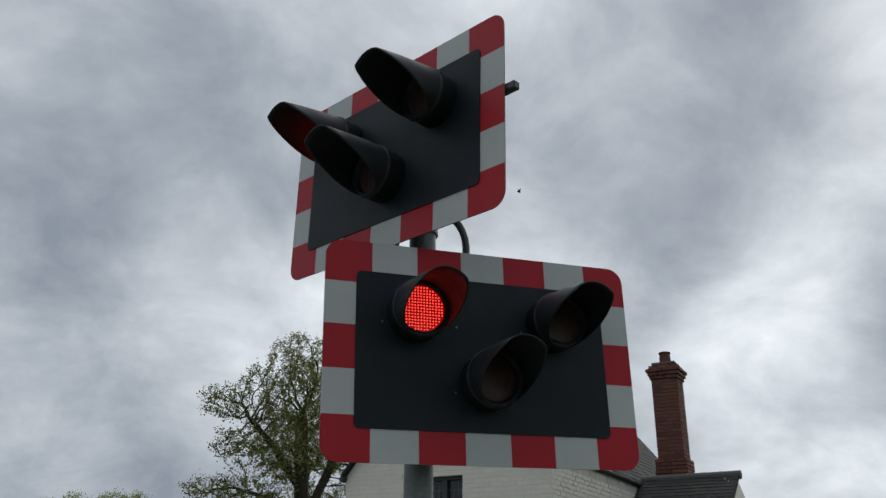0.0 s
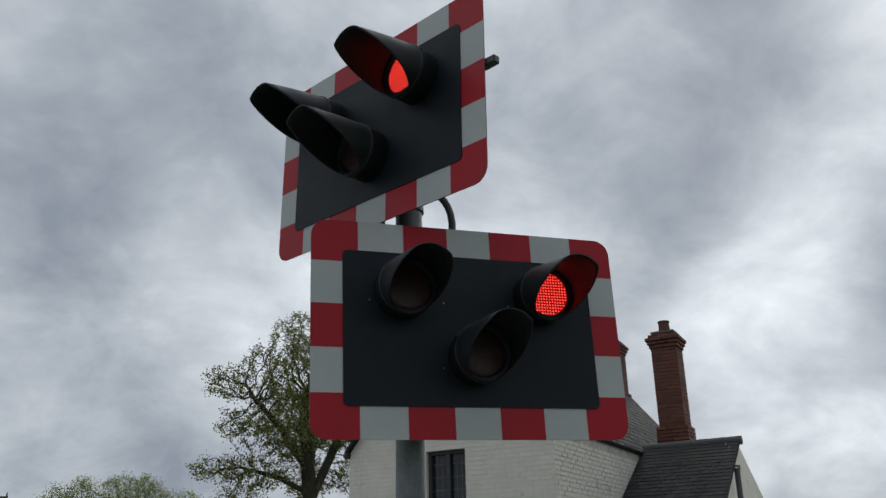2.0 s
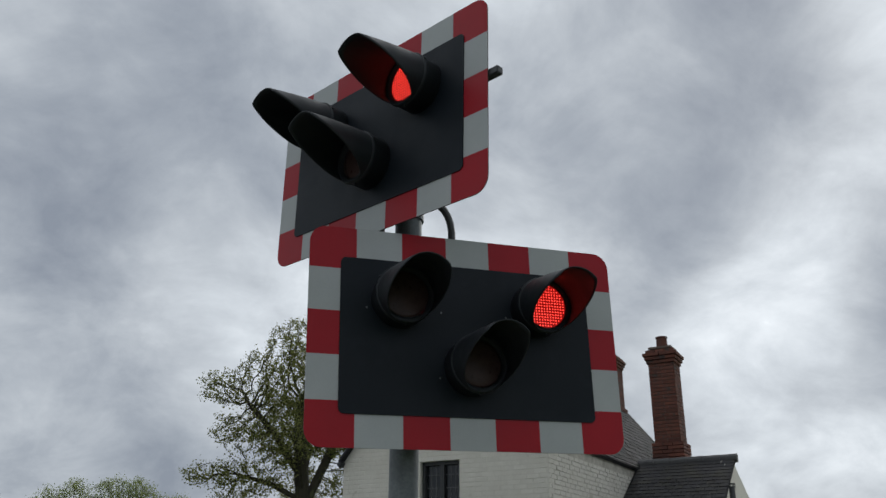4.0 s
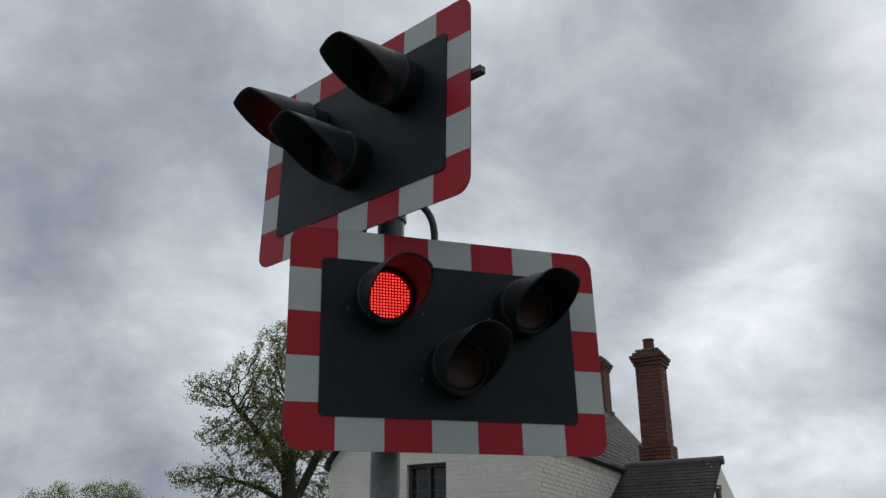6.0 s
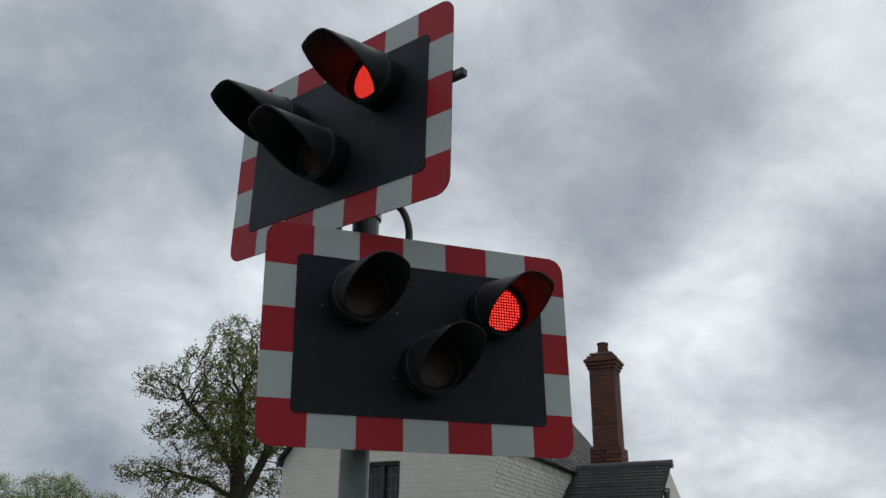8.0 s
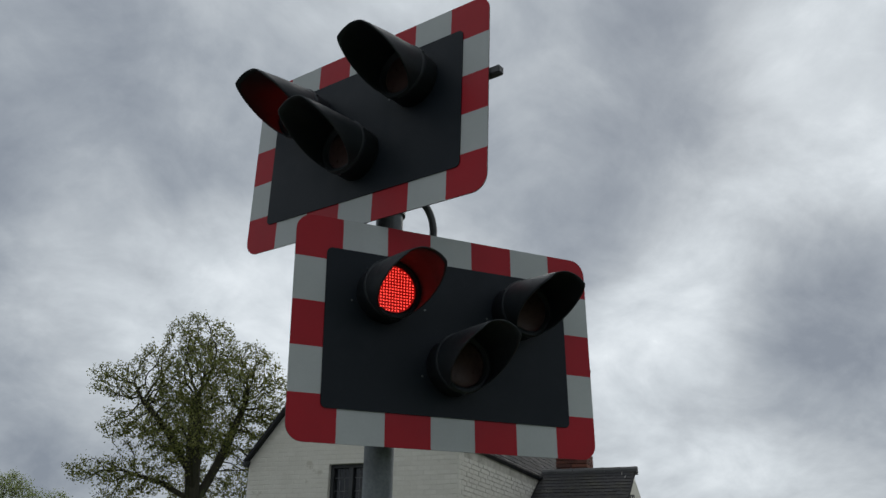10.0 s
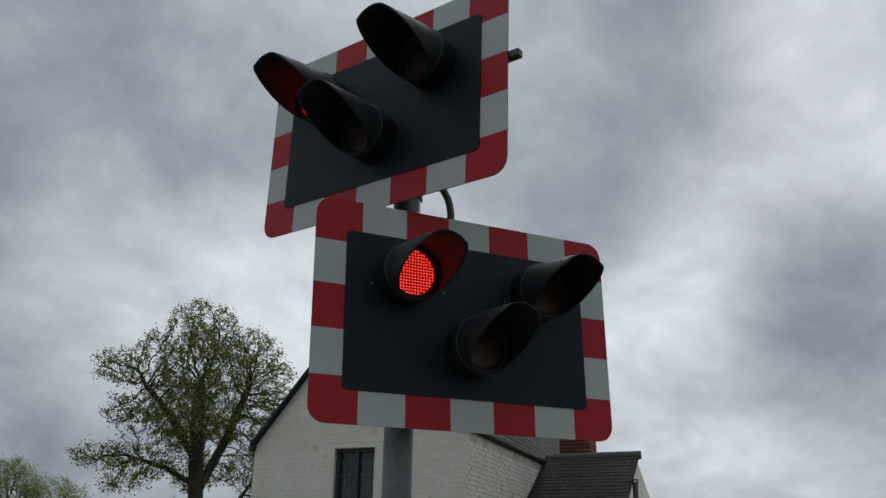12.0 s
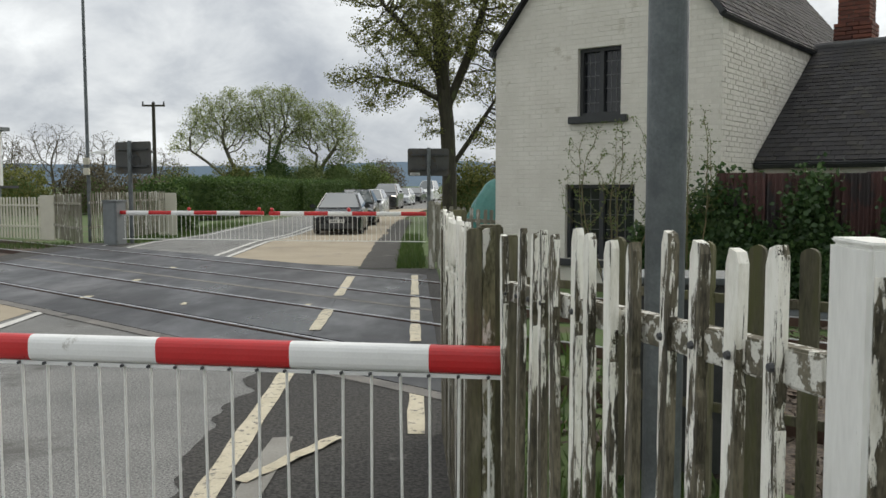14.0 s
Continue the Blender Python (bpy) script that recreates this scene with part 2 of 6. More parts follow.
M = dict(
    red=mat("red_reflective_sheet", (0.30, 0.010, 0.018), (0.36, 0.014, 0.024), 0.4, 3, 300, 0.02, spec=0.2),
    white=mat("white_reflective_sheet", (0.365, 0.385, 0.385), (0.43, 0.45, 0.45), 0.4, 3, 300, 0.02, spec=0.25),
    plate=mat("black_board_face", (0.0050, 0.0085, 0.0125), (0.0100, 0.0142, 0.0200), 0.5, 2.2, 200, 0.04, spec=0.18, rough_var=0.16, third=(0.014, 0.018, 0.024), third_at=0.60, third_scale=3.0, soft_edge=0.12),
    hood=mat("black_visor_plastic", (0.013, 0.016, 0.0195), (0.022, 0.026, 0.030), 0.5, 10, 150, 0.06, spec=0.25),
    lens=mat("unlit_lamp_lens", (0.050, 0.028, 0.026), (0.080, 0.046, 0.042), 0.35, 40, 220, 0.1, spec=0.22),
    galv=mat("galvanised_steel", (0.095, 0.108, 0.115), (0.20, 0.22, 0.225), 0.5, 4, 90, 0.05, metal=0.4, spec=0.3, third=(0.075, 0.083, 0.088), third_at=0.55, third_scale=2.6, soft_edge=0.10),
    back=mat("weathered_board_back", (0.045, 0.046, 0.045), (0.085, 0.085, 0.08), 0.7, 3, 60, 0.1, third=(0.06, 0.05, 0.038), third_at=0.56, third_scale=4),
    darkmetal=mat("dark_painted_metal", (0.03, 0.032, 0.035), (0.06, 0.062, 0.065), 0.5, 9, 100, 0.05),
    greymetal=mat("grey_painted_metal", (0.13, 0.145, 0.15), (0.19, 0.205, 0.21), 0.5, 6, 120, 0.05, third=(0.10, 0.11, 0.10), third_at=0.62),
    asphalt=mat("asphalt", (0.085, 0.086, 0.083), (0.29, 0.288, 0.275), 0.85, 1.1, 75, 1.0, grain=0.72, lo=0.40, hi=0.60, third=(0.105, 0.102, 0.095), third_at=0.60, third_scale=1.3, soft_edge=0.05),
    footway=mat("dark_footway_asphalt", (0.016, 0.015, 0.014), (0.068, 0.064, 0.058), 0.9, 2.0, 45, 1.0, grain=0.75, lo=0.40, hi=0.60, third=(0.12, 0.115, 0.105), third_at=0.66, third_scale=1.5),
    # the deck's pale third colour paints in blotches of reflected sky sheen
    deck=mat("crossing_deck", (0.012, 0.013, 0.015), (0.048, 0.050, 0.055), 0.48, 0.45, 60, 0.35, spec=0.42, rough_var=0.34, grain=0.3, lo=0.4, hi=0.6, third=(0.13, 0.13, 0.135), third_at=0.58, third_scale=0.7, soft_edge=0.10, stretch=(1.0, 0.45, 1.0)),
    concrete=mat("tan_concrete", (0.27, 0.225, 0.16), (0.39, 0.335, 0.25), 0.85, 0.9, 60, 0.3, third=(0.24, 0.21, 0.17), third_at=0.63, third_scale=0.6),
    edging=mat("worn_edge_concrete", (0.10, 0.095, 0.088), (0.23, 0.215, 0.195), 0.85, 2, 70, 0.3, third=(0.06, 0.06, 0.06), third_at=0.60, third_scale=2.5, soft_edge=0.06),
    paving=mat("pale_joint_concrete", (0.20, 0.19, 0.17), (0.32, 0.31, 0.28), 0.85, 2, 70, 0.3),
    line_y=mat("worn_cream_line", (0.46, 0.405, 0.29), (0.62, 0.565, 0.44), 0.8, 5, 80, 0.3, third=(0.17, 0.16, 0.145), third_at=0.60, third_scale=16, soft_edge=0.04),
    line_w=mat("worn_white_line", (0.48, 0.47, 0.44), (0.64, 0.63, 0.60), 0.8, 5, 80, 0.3, third=(0.15, 0.15, 0.145), third_at=0.62, third_scale=8),
    picket=worn_picket("flaking_white_picket", 0.018),
    picket_wide=worn_picket("flaking_white_paling", 0.025, -0.05),
    picket_pale=worn_picket("less_worn_white_paling", 0.029, -0.06),
    fence_rail=mat("flaking_white_rail", (0.07, 0.062, 0.040), (0.21, 0.19, 0.14), 0.85, 18, 110, 0.5, third=(0.66, 0.65, 0.59), third_at=0.52, third_scale=26, soft_edge=0.02, random_amount=0.1),
    picket_far=mat("weathered_paling_wood", (0.15, 0.14, 0.105), (0.27, 0.255, 0.20), 0.85, 5, 40, 0.4, third=(0.5, 0.49, 0.44), third_at=0.56, third_scale=4, random_amount=0.18, stretch=(1.5, 1.5, 0.3)),
    postpaint=mat("white_post_paint", (0.70, 0.70, 0.66), (0.85, 0.85, 0.81), 0.65, 7, 60, 0.2, third=(0.20, 0.185, 0.14), third_at=0.68, third_scale=14, stretch=(1.3, 1.3, 0.4)),
    timber=mat("mossy_timber", (0.045, 0.041, 0.026), (0.175, 0.160, 0.105), 0.9, 11, 70, 0.6, random_amount=0.25, stretch=(1.5, 1.5, 0.25), third=(0.105, 0.105, 0.045), third_at=0.56, third_scale=7, soft_edge=0.08),
    mossy=mat("mossy_flaked_paint", (0.045, 0.042, 0.020), (0.19, 0.18, 0.105), 0.9, 22, 110, 0.6, lo=0.40, hi=0.60, stretch=(1.3, 1.3, 0.35), third=(0.62, 0.61, 0.55), third_at=0.535, third_scale=17, soft_edge=0.02),
    postface=worn_picket("worn_post_face", 0.03, 0.22),
    cream=mat("painted_brick", (0.58, 0.555, 0.49), (0.69, 0.665, 0.60), 0.8, 2.5, 45, 0.45, third=(0.50, 0.47, 0.40), third_at=0.64, third_scale=2.2, random_amount=0.025),
    cream_joint=mat("painted_brick_joint", (0.36, 0.335, 0.28), (0.58, 0.55, 0.485), 0.85, 5, 45, 0.3, lo=0.40, hi=0.60),
    cream_smooth=mat("thick_painted_joint", (0.53, 0.505, 0.445), (0.65, 0.625, 0.56), 0.85, 2.5, 45, 0.3),
    brick=mat("red_brick", (0.085, 0.030, 0.022), (0.17, 0.060, 0.038), 0.85, 6, 60, 0.4, random_amount=0.25, third=(0.06, 0.04, 0.035), third_at=0.6, third_scale=4),
    mortar=mat("brick_mortar", (0.10, 0.075, 0.06), (0.16, 0.12, 0.10), 0.9, 6, 60, 0.3),
    slate=mat("roof_slate", (0.015, 0.0150, 0.0165), (0.040, 0.0395, 0.042), 0.78, 5, 50, 0.4, spec=0.15, rough_var=0.2, random_amount=0.26, third=(0.036, 0.034, 0.026), third_at=0.60, third_scale=1.3, soft_edge=0.10),
    lead=mat("dark_ridge_tile", (0.05, 0.05, 0.052), (0.09, 0.09, 0.09), 0.7, 5, 50, 0.2),
    black_wood=mat("black_painted_wood", (0.018, 0.020, 0.022), (0.035, 0.038, 0.04), 0.5, 7, 70, 0.1),
    window=glass("dark_window_glass", (0.012, 0.014, 0.016)),
    carglass=glass("car_glass", (0.07, 0.085, 0.092), 0.03, 1.0),
    lead_strip=mat("lead_came", (0.10, 0.10, 0.10), (0.16, 0.16, 0.16), 0.6, 8, 80, 0.05),
    rail=mat("rail_steel", (0.05, 0.030, 0.022), (0.11, 0.065, 0.046), 0.6, 6, 60, 0.2, metal=0.5),
    railtop=mat("polished_rail_head", (0.46, 0.47, 0.49), (0.60, 0.61, 0.63), 0.5, 6, 60, 0.05, metal=0.9),
    ballast=mat("ballast", (0.030, 0.022, 0.017), (0.15, 0.115, 0.085), 0.95, 20, 60, 1.0, lo=0.4, hi=0.62, third=(0.17, 0.12, 0.06), third_at=0.64, third_scale=14),
    sleeper=mat("concrete_sleeper", (0.16, 0.15, 0.13), (0.26, 0.25, 0.22), 0.9, 4, 60, 0.3, random_amount=0.15),
    grass=mat("grass_ground", (0.045, 0.075, 0.02), (0.10, 0.15, 0.045), 0.95, 1.5, 30, 0.8, third=(0.10, 0.09, 0.05), third_at=0.6, third_scale=0.4, coords="Object"),
    blade=island_leaf("grass_blades", (0.035, 0.075, 0.014), (0.062, 0.115, 0.022), (0.11, 0.14, 0.045)),
    oakleaf=island_leaf("young_tree_leaves", (0.09, 0.105, 0.022), (0.165, 0.18, 0.042), (0.27, 0.27, 0.085)),
    willow=island_leaf("willow_leaves", (0.19, 0.23, 0.075), (0.28, 0.33, 0.125), (0.38, 0.42, 0.20)),
    shrub=island_leaf("shrub_leaves", (0.07, 0.11, 0.025), (0.12, 0.17, 0.04), (0.19, 0.24, 0.07)),
    ivy=island_leaf("ivy_leaves", (0.020, 0.050, 0.014), (0.040, 0.090, 0.024), (0.085, 0.145, 0.045)),
    hedge=island_leaf("hedge_leaves", (0.030, 0.070, 0.016), (0.062, 0.115, 0.026), (0.11, 0.17, 0.042)),
    blossom=island_leaf("budding_bush_leaves", (0.085, 0.070, 0.042), (0.125, 0.108, 0.062), (0.175, 0.15, 0.095)),
    bark=mat("tree_bark", (0.022, 0.020, 0.013), (0.060, 0.054, 0.036), 0.95, 3, 25, 0.8, stretch=(2, 2, 0.5), third=(0.07, 0.08, 0.035), third_at=0.62, third_scale=2),
    twig=mat("brown_twigs", (0.10, 0.08, 0.04), (0.20, 0.17, 0.085), 0.9, 6, 60, 0.2),
    bark_pale=mat("pale_bark", (0.07, 0.065, 0.05), (0.14, 0.13, 0.10), 0.95, 3, 25, 0.5),
    sheet=mat("rusty_corrugated_sheet", (0.036, 0.017, 0.016), (0.108, 0.048, 0.042), 0.65, 2.0, 40, 0.3, third=(0.035, 0.028, 0.028), third_at=0.56, third_scale=1.6, random_amount=0.25, stretch=(1, 1, 0.4)),
    tarp=mat("green_tarpaulin", (0.03, 0.14, 0.12), (0.055, 0.22, 0.19), 0.45, 3, 20, 0.5, spec=0.5),
    vanwhite=mat("white_vehicle_paint", (0.66, 0.67, 0.67), (0.74, 0.75, 0.75), 0.25, 3, 60, 0.0, coat=0.6),
    coach=mat("cream_coach_paint", (0.47, 0.45, 0.37), (0.57, 0.55, 0.46), 0.5, 3, 60, 0.03, third=(0.36, 0.34, 0.28), third_at=0.66),
    silver=mat("silver_car_paint", (0.52, 0.54, 0.56), (0.60, 0.62, 0.64), 0.3, 3, 60, 0.0, metal=0.3, coat=0.5),
    carblack=mat("black_car_paint", (0.006, 0.0065, 0.008), (0.011, 0.012, 0.014), 0.2, 3, 60, 0.0, spec=0.5, coat=0.6),
    cargrey=mat("dark_grey_car_paint", (0.008, 0.009, 0.011), (0.014, 0.016, 0.019), 0.25, 3, 60, 0.0, spec=0.3, coat=0.25),
    tyre=mat("tyre_rubber", (0.012, 0.012, 0.012), (0.025, 0.025, 0.025), 0.85, 10, 60, 0.1),
    rim=mat("alloy_wheel", (0.35, 0.36, 0.37), (0.5, 0.5, 0.52), 0.35, 8, 60, 0.0, metal=0.8),
    plate_white=mat("number_plate_white", (0.62, 0.62, 0.6), (0.7, 0.7, 0.68), 0.4, 10, 80, 0.0),
    boom_red=mat("red_boom_paint", (0.47, 0.02, 0.022), (0.58, 0.03, 0.032), 0.35, 4, 120, 0.04, third=(0.34, 0.02, 0.02), third_at=0.68, third_scale=6),
    boom_white=mat("white_boom_paint", (0.74, 0.745, 0.73), (0.84, 0.845, 0.83), 0.4, 4, 120, 0.04, third=(0.52, 0.51, 0.48), third_at=0.66, third_scale=6),
    bar_white=mat("white_coated_bar", (0.74, 0.74, 0.70), (0.84, 0.84, 0.80), 0.5, 12, 120, 0.05),
    hill=mat("distant_hill", (0.12, 0.165, 0.215), (0.15, 0.20, 0.25), 1.0, 0.004, 0.03, 0.0, spec=0.0),
    farwood=island_leaf("far_wood_leaves", (0.045, 0.06, 0.03), (0.075, 0.085, 0.04), (0.11, 0.10, 0.06)),
    led=glow("lit_led_field", (1.0, 0.012, 0.010), 0.22),
    led_dot=glow("lit_led_points", (1.0, 0.062, 0.046), 2.3),
    headlamp=glow("car_headlamp", (1.0, 0.97, 0.9), 1.6),
    headlamp_off=glass("headlamp_glass", (0.62, 0.63, 0.64), 0.1),
)


# ---------------------------------------------------------------- mesh helpers
def mesh_of(name, bm, materials, smooth=False):
    me = bpy.data.meshes.new(name)
    bmesh.ops.recalc_face_normals(bm, faces=bm.faces) if len(bm.faces) < 20000 else None
    bm.to_mesh(me)
    bm.free()
    for m in (materials if isinstance(materials, (list, tuple)) else [materials]):
        me.materials.append(m)
    if smooth:
        me.shade_smooth()
    return me


def part(name, bm, material, parent=None, label="", smooth=False, m=None):
    """Links a bmesh as one mesh object under a thing or a part."""
    ob = new(name, mesh_of(name, bm, material, smooth))
    if parent is not None:
        ob.parent = parent
    if m is not None:
        ob.matrix_basis = m
    if label:
        tagged(ob, label)
    return ob


def share(name, data, parent, m):
    ob = new(name, data)
    ob.parent = parent
    ob.matrix_basis = m
    return ob


def thing(name, m, label, category, group="", kind=""):
    ob = new(name)
    ob.matrix_basis = m
    return tagged(ob, label, category, group, kind)


def box(bm, c, s, m=None, bevel=0.0, mi=0):
    g = bmesh.ops.create_cube(bm, size=1.0, matrix=(m or Matrix()) @ Matrix.Translation(c) @ Matrix.Diagonal((*s, 1)))
    if bevel:
        edges = list({e for v in g["verts"] for e in v.link_edges})
        r = bmesh.ops.bevel(bm, geom=edges, offset=bevel, segments=2, affect="EDGES")
    if mi:
        for f in {f for v in g["verts"] if v.is_valid for f in v.link_faces}:
            f.material_index = mi
    return bm


def rod(bm, a, b, r0, r1=None, n=8, caps=True):
    a, b = Vector(a), Vector(b)
    d = b - a
    q = d.to_track_quat("Z", "Y").to_matrix().to_4x4()
    bmesh.ops.create_cone(bm, cap_ends=caps, segments=n, radius1=r0, radius2=r0 if r1 is None else r1, depth=d.length,
                          matrix=Matrix.Translation((a + b) / 2) @ q)
    return bm


def prism(bm, outline, z0, z1, m=None):
    """A plate from an outline in x, y."""
    m = m or Matrix()
    lo = [bm.verts.new(m @ Vector((x, y, z0))) for x, y in outline]
    hi = [bm.verts.new(m @ Vector((x, y, z1))) for x, y in outline]
    n = len(outline)
    bm.faces.new(lo[::-1])
    bm.faces.new(hi)
    for i in range(n):
        bm.faces.new((lo[i], lo[(i + 1) % n], hi[(i + 1) % n], hi[i]))
    return bm


def lathe(bm, profile, n=24, m=None):
    """Turns (radius, height) pairs about z."""
    m = m or Matrix()
    rings = [[bm.verts.new(m @ Vector((r * math.cos(k * math.tau / n), r * math.sin(k * math.tau / n), z))) for k in range(n)] for r, z in profile]
    for a, b in zip(rings, rings[1:]):
        for k in range(n):
            bm.faces.new((a[k], a[(k + 1) % n], b[(k + 1) % n], b[k]))
    return bm


B = bmesh.new
FRONT = Matrix.Rotation(radians(90), 4, "X")    # maps x, y, z of a flat drawing to x, -z, y: the drawing's z points to -y


def ground_z(y):
    return 0.0 if y < 21 else -0.024 * (min(y, 27.5) - 21)


def bend(y):
    return 0.0 if y < 27 else 0.0019 * (min(y, 95) - 27) ** 2


RAIL_ANGLE = -43.4
RD = Vector((math.cos(radians(RAIL_ANGLE)), math.sin(radians(RAIL_ANGLE)), 0))
RE = Vector((-RD.y, RD.x, 0))


def along(s, e, z=0.0):
    """A point s along the railway and e across it."""
    return RD * s + RE * e + Vector((0, 0, z))


# ---------------------------------------------------------------- ground, road, railway
def build_ground():
    xs = [-3000, -900, -300, -120, -60] + list(range(-40, 41, 4)) + [60, 120, 300, 900, 3000]
    ys = [-900, -300, -100, -50] + list(range(-30, 101, 3)) + [140, 200, 400, 900, 3000]
    bm = B()
    g = [[bm.verts.new((x, y, ground_z(y) - 0.10 + (0.0 if abs(x) > 200 or y > 150 else 0.02 * noise.noise((x * 0.2, y * 0.2, 0))))) for x in xs] for y in ys]
    for r0, r1 in zip(g, g[1:]):
        for i in range(len(xs) - 1):
            bm.faces.new((r0[i], r0[i + 1], r1[i + 1], r1[i]))
    ob = part("ground", bm, M["grass"])
    tagged(ob, "rough green grass and bare soil round the crossing", "ground", kind="structure")


def strip(name, material, x0, x1, y0, y1, z, label, category, step=2.0, kind="structure", follow=True, ragged=0.0):
    """A sheet along the road; ragged: how far its left edge wanders."""
    bm = B()
    n = max(1, int((y1 - y0) / step))
    rows = []
    for k in range(n + 1):
        y = y0 + (y1 - y0) * k / n
        o = bend(y) if follow else 0
        w = ragged * (noise.noise((y * 1.1, x0, 0)) + 0.6 * noise.noise((y * 4.0, x0, 3)))
        rows.append([bm.verts.new((x + o, y, ground_z(y) + z)) for x in (x0 + w, x1)])
    for a, b in zip(rows, rows[1:]):
        bm.faces.new((a[0], a[1], b[1], b[0]))
    ob = part(name, bm, material)
    return tagged(ob, label, category, kind=kind)


def skew_quad(bm, x0, x1, e0, e1, z, thick=0.0):
    """A sheet between two lines across the road that run with the rails."""
    def p(x, e):
        # on the line across = e at this x
        return ((x), (e - x * RE.x) / RE.y)
    pts = [p(x0, e0), p(x1, e0), p(x1, e1), p(x0, e1)]
    if thick:
        prism(bm, pts, z - thick, z)
    else:
        bm.faces.new([bm.verts.new((x, y, z)) for x, y in pts])


RAILS = (3.1, 4.535, 6.1, 7.535)


def build_road():
    strip("road", M["asphalt"], -8.3, -2.0, -40, 170, 0.0, "grey worn asphalt two-lane road over the crossing", "road")
    strip("footway", M["footway"], -2.22, -0.55, -12, 13.4, 0.004, "dark patched asphalt footway beside the road", "footway", 0.08, follow=False, ragged=0.22)
    strip("footway", M["footway"], -10.0, -8.3, -12, 21.0, 0.004, "dark patched asphalt footway beside the road", "footway", follow=False)
    strip("verge_path", M["footway"], -1.98, -1.3, 13.4, 40, 0.009, "dark narrow path beside the grass verge", "path", 0.07, ragged=0.05)
    # pale concrete patch on the far lane and on the near one
    bm = B()
    rows = [[bm.verts.new((x, y, ground_z(0.5 * (y + yb)) + 0.006)) for x, y, yb in ((-4.86, ya, ya), (-1.86, yc, yc))] for ya, yc in ((15.3, 13.8), (17, 16.4), (19, 18.8), (21, 21), (23, 23))]
    for a, b in zip(rows, rows[1:]):
        bm.faces.new((a[0], a[1], b[1], b[0]))
    tagged(part("concrete_patch", bm, M["concrete"]), "tan worn concrete surface on the far lane", "road surface", kind="structure")
    strip("concrete_strip", M["concrete"], -4.86, -1.86, 23, 60, 0.006, "tan worn concrete surface under the queue", "road surface")
    bm = B()
    bm.faces.new([bm.verts.new(p) for p in ((-8.2, 7.2, 0.006), (-5.62, 5.2, 0.006), (-5.6, 8.6, 0.006), (-8.2, 11.2, 0.006))])
    tagged(part("concrete_patch", bm, M["concrete"]), "tan worn concrete surface on the near lane", "road surface", kind="structure")
    # deck panels between and beside the rails
    deck = thing("crossing_deck", Matrix(), "dark rubber and asphalt deck panels between the rails", "crossing deck", kind="structure")
    gaps = (2.3, 3.02, 3.2, 4.455, 4.615, 6.02, 6.2, 7.455, 7.615, 8.3)
    for e0, e1 in zip(gaps[::2], gaps[1::2]):
        xs = [-9.2 + 1.8 * k for k in range(5)] + [-0.75]
        for x0, x1 in zip(xs, xs[1:]):
            bm = B()
            skew_quad(bm, x0 + 0.0015, x1 - 0.0015, e0, e1, 0.016, 0.05)
            part("deck_panel", bm, M["deck"], deck)
    bm = B()
    skew_quad(bm, -9.2, -0.75, 5.25, 5.36, 0.019, 0.03)
    part("joint_strip", bm, M["edging"], deck, "pale concrete joint strip between the tracks")
    bm = B()
    skew_quad(bm, -9.2, -0.75, 2.13, 2.285, 0.014, 0.05)
    part("edge_strip", bm, M["edging"], deck, "pale concrete strip along the near edge")
    # rails
    for k, e in enumerate(RAILS):
        r = thing("rail", Matrix(), "brown steel rail with a polished head set in the deck", "rail", "rails of the two tracks", "structure")
        bm = B()
        mid = along(0, e)
        ang = pose(0, 0, 0, 0, 0, RAIL_ANGLE)
        box(bm, (0, e, -0.03), (160, 0.062, 0.10), ang)
        box(bm, (0, e, -0.125), (160, 0.13, 0.02), ang)
        part("web", bm, M["rail"], r)
        bm = B()
        box(bm, (0, e, 0.024), (160, 0.034, 0.008), ang)
        part("head", bm, M["railtop"], r, "polished running surface")
    # track bed beside the road
    ang = pose(0, 0, 0, 0, 0, RAIL_ANGLE)
    for name, s0, s1 in (("track_bed", -2.0, 70), ("track_bed", -90, -15.0)):
        bm = B()
        n = 60
        es = (1.9, 2.3, 3.8, 5.3, 6.8, 8.3, 8.7)
        rows = []
        for k in range(n + 1):
            s = s0 + (s1 - s0) * k / n
            rows.append([bm.verts.new(along(s, e, (-0.07 if 0 < j < 6 else -0.16) + 0.010 * noise.noise((s * 2, e * 3, 5)))) for j, e in enumerate(es)])
        for a, b in zip(rows, rows[1:]):
            for j in range(len(es) - 1):
                bm.faces.new((a[j], a[j + 1], b[j + 1], b[j]))
        ob = part(name, bm, M["ballast"])
        tagged(ob, "brown stone ballast bed of the railway", "ballast", kind="structure")
    # loose stones on the near bed
    rng = random.Random(5)
    bm = B()
    for _ in range(9000):
        s, e = rng.uniform(-3.2, 10), rng.uniform(2.0, 8.0)
        c = along(s, e, -0.06)
        r = rng.uniform(0.025, 0.055)
        pts = [bm.verts.new(c + Vector((rng.uniform(-r, r), rng.uniform(-r, r), rng.uniform(-0.01, r)))) for _ in range(4)]
        for i, j, k in ((0, 1, 2), (0, 1, 3), (0, 2, 3), (1, 2, 3)):
            bm.faces.new((pts[i], pts[j], pts[k]))
    tagged(part("ballast_stones", bm, M["ballast"]), "loose brown ballast stones between the rails", "stones", kind="stuff")
    bm = B()
    box(bm, (0, 0, -0.10), (0.25, 2.5, 0.09), None, 0.02)
    me = mesh_of("sleeper", bm, M["sleeper"])
    for e in (3.82, 6.82):
        for k in range(60):
            s = 2.2 + 0.65 * k
            ob = new("sleeper", me)
            ob.matrix_basis = Matrix.Translation(along(s, e)) @ ang
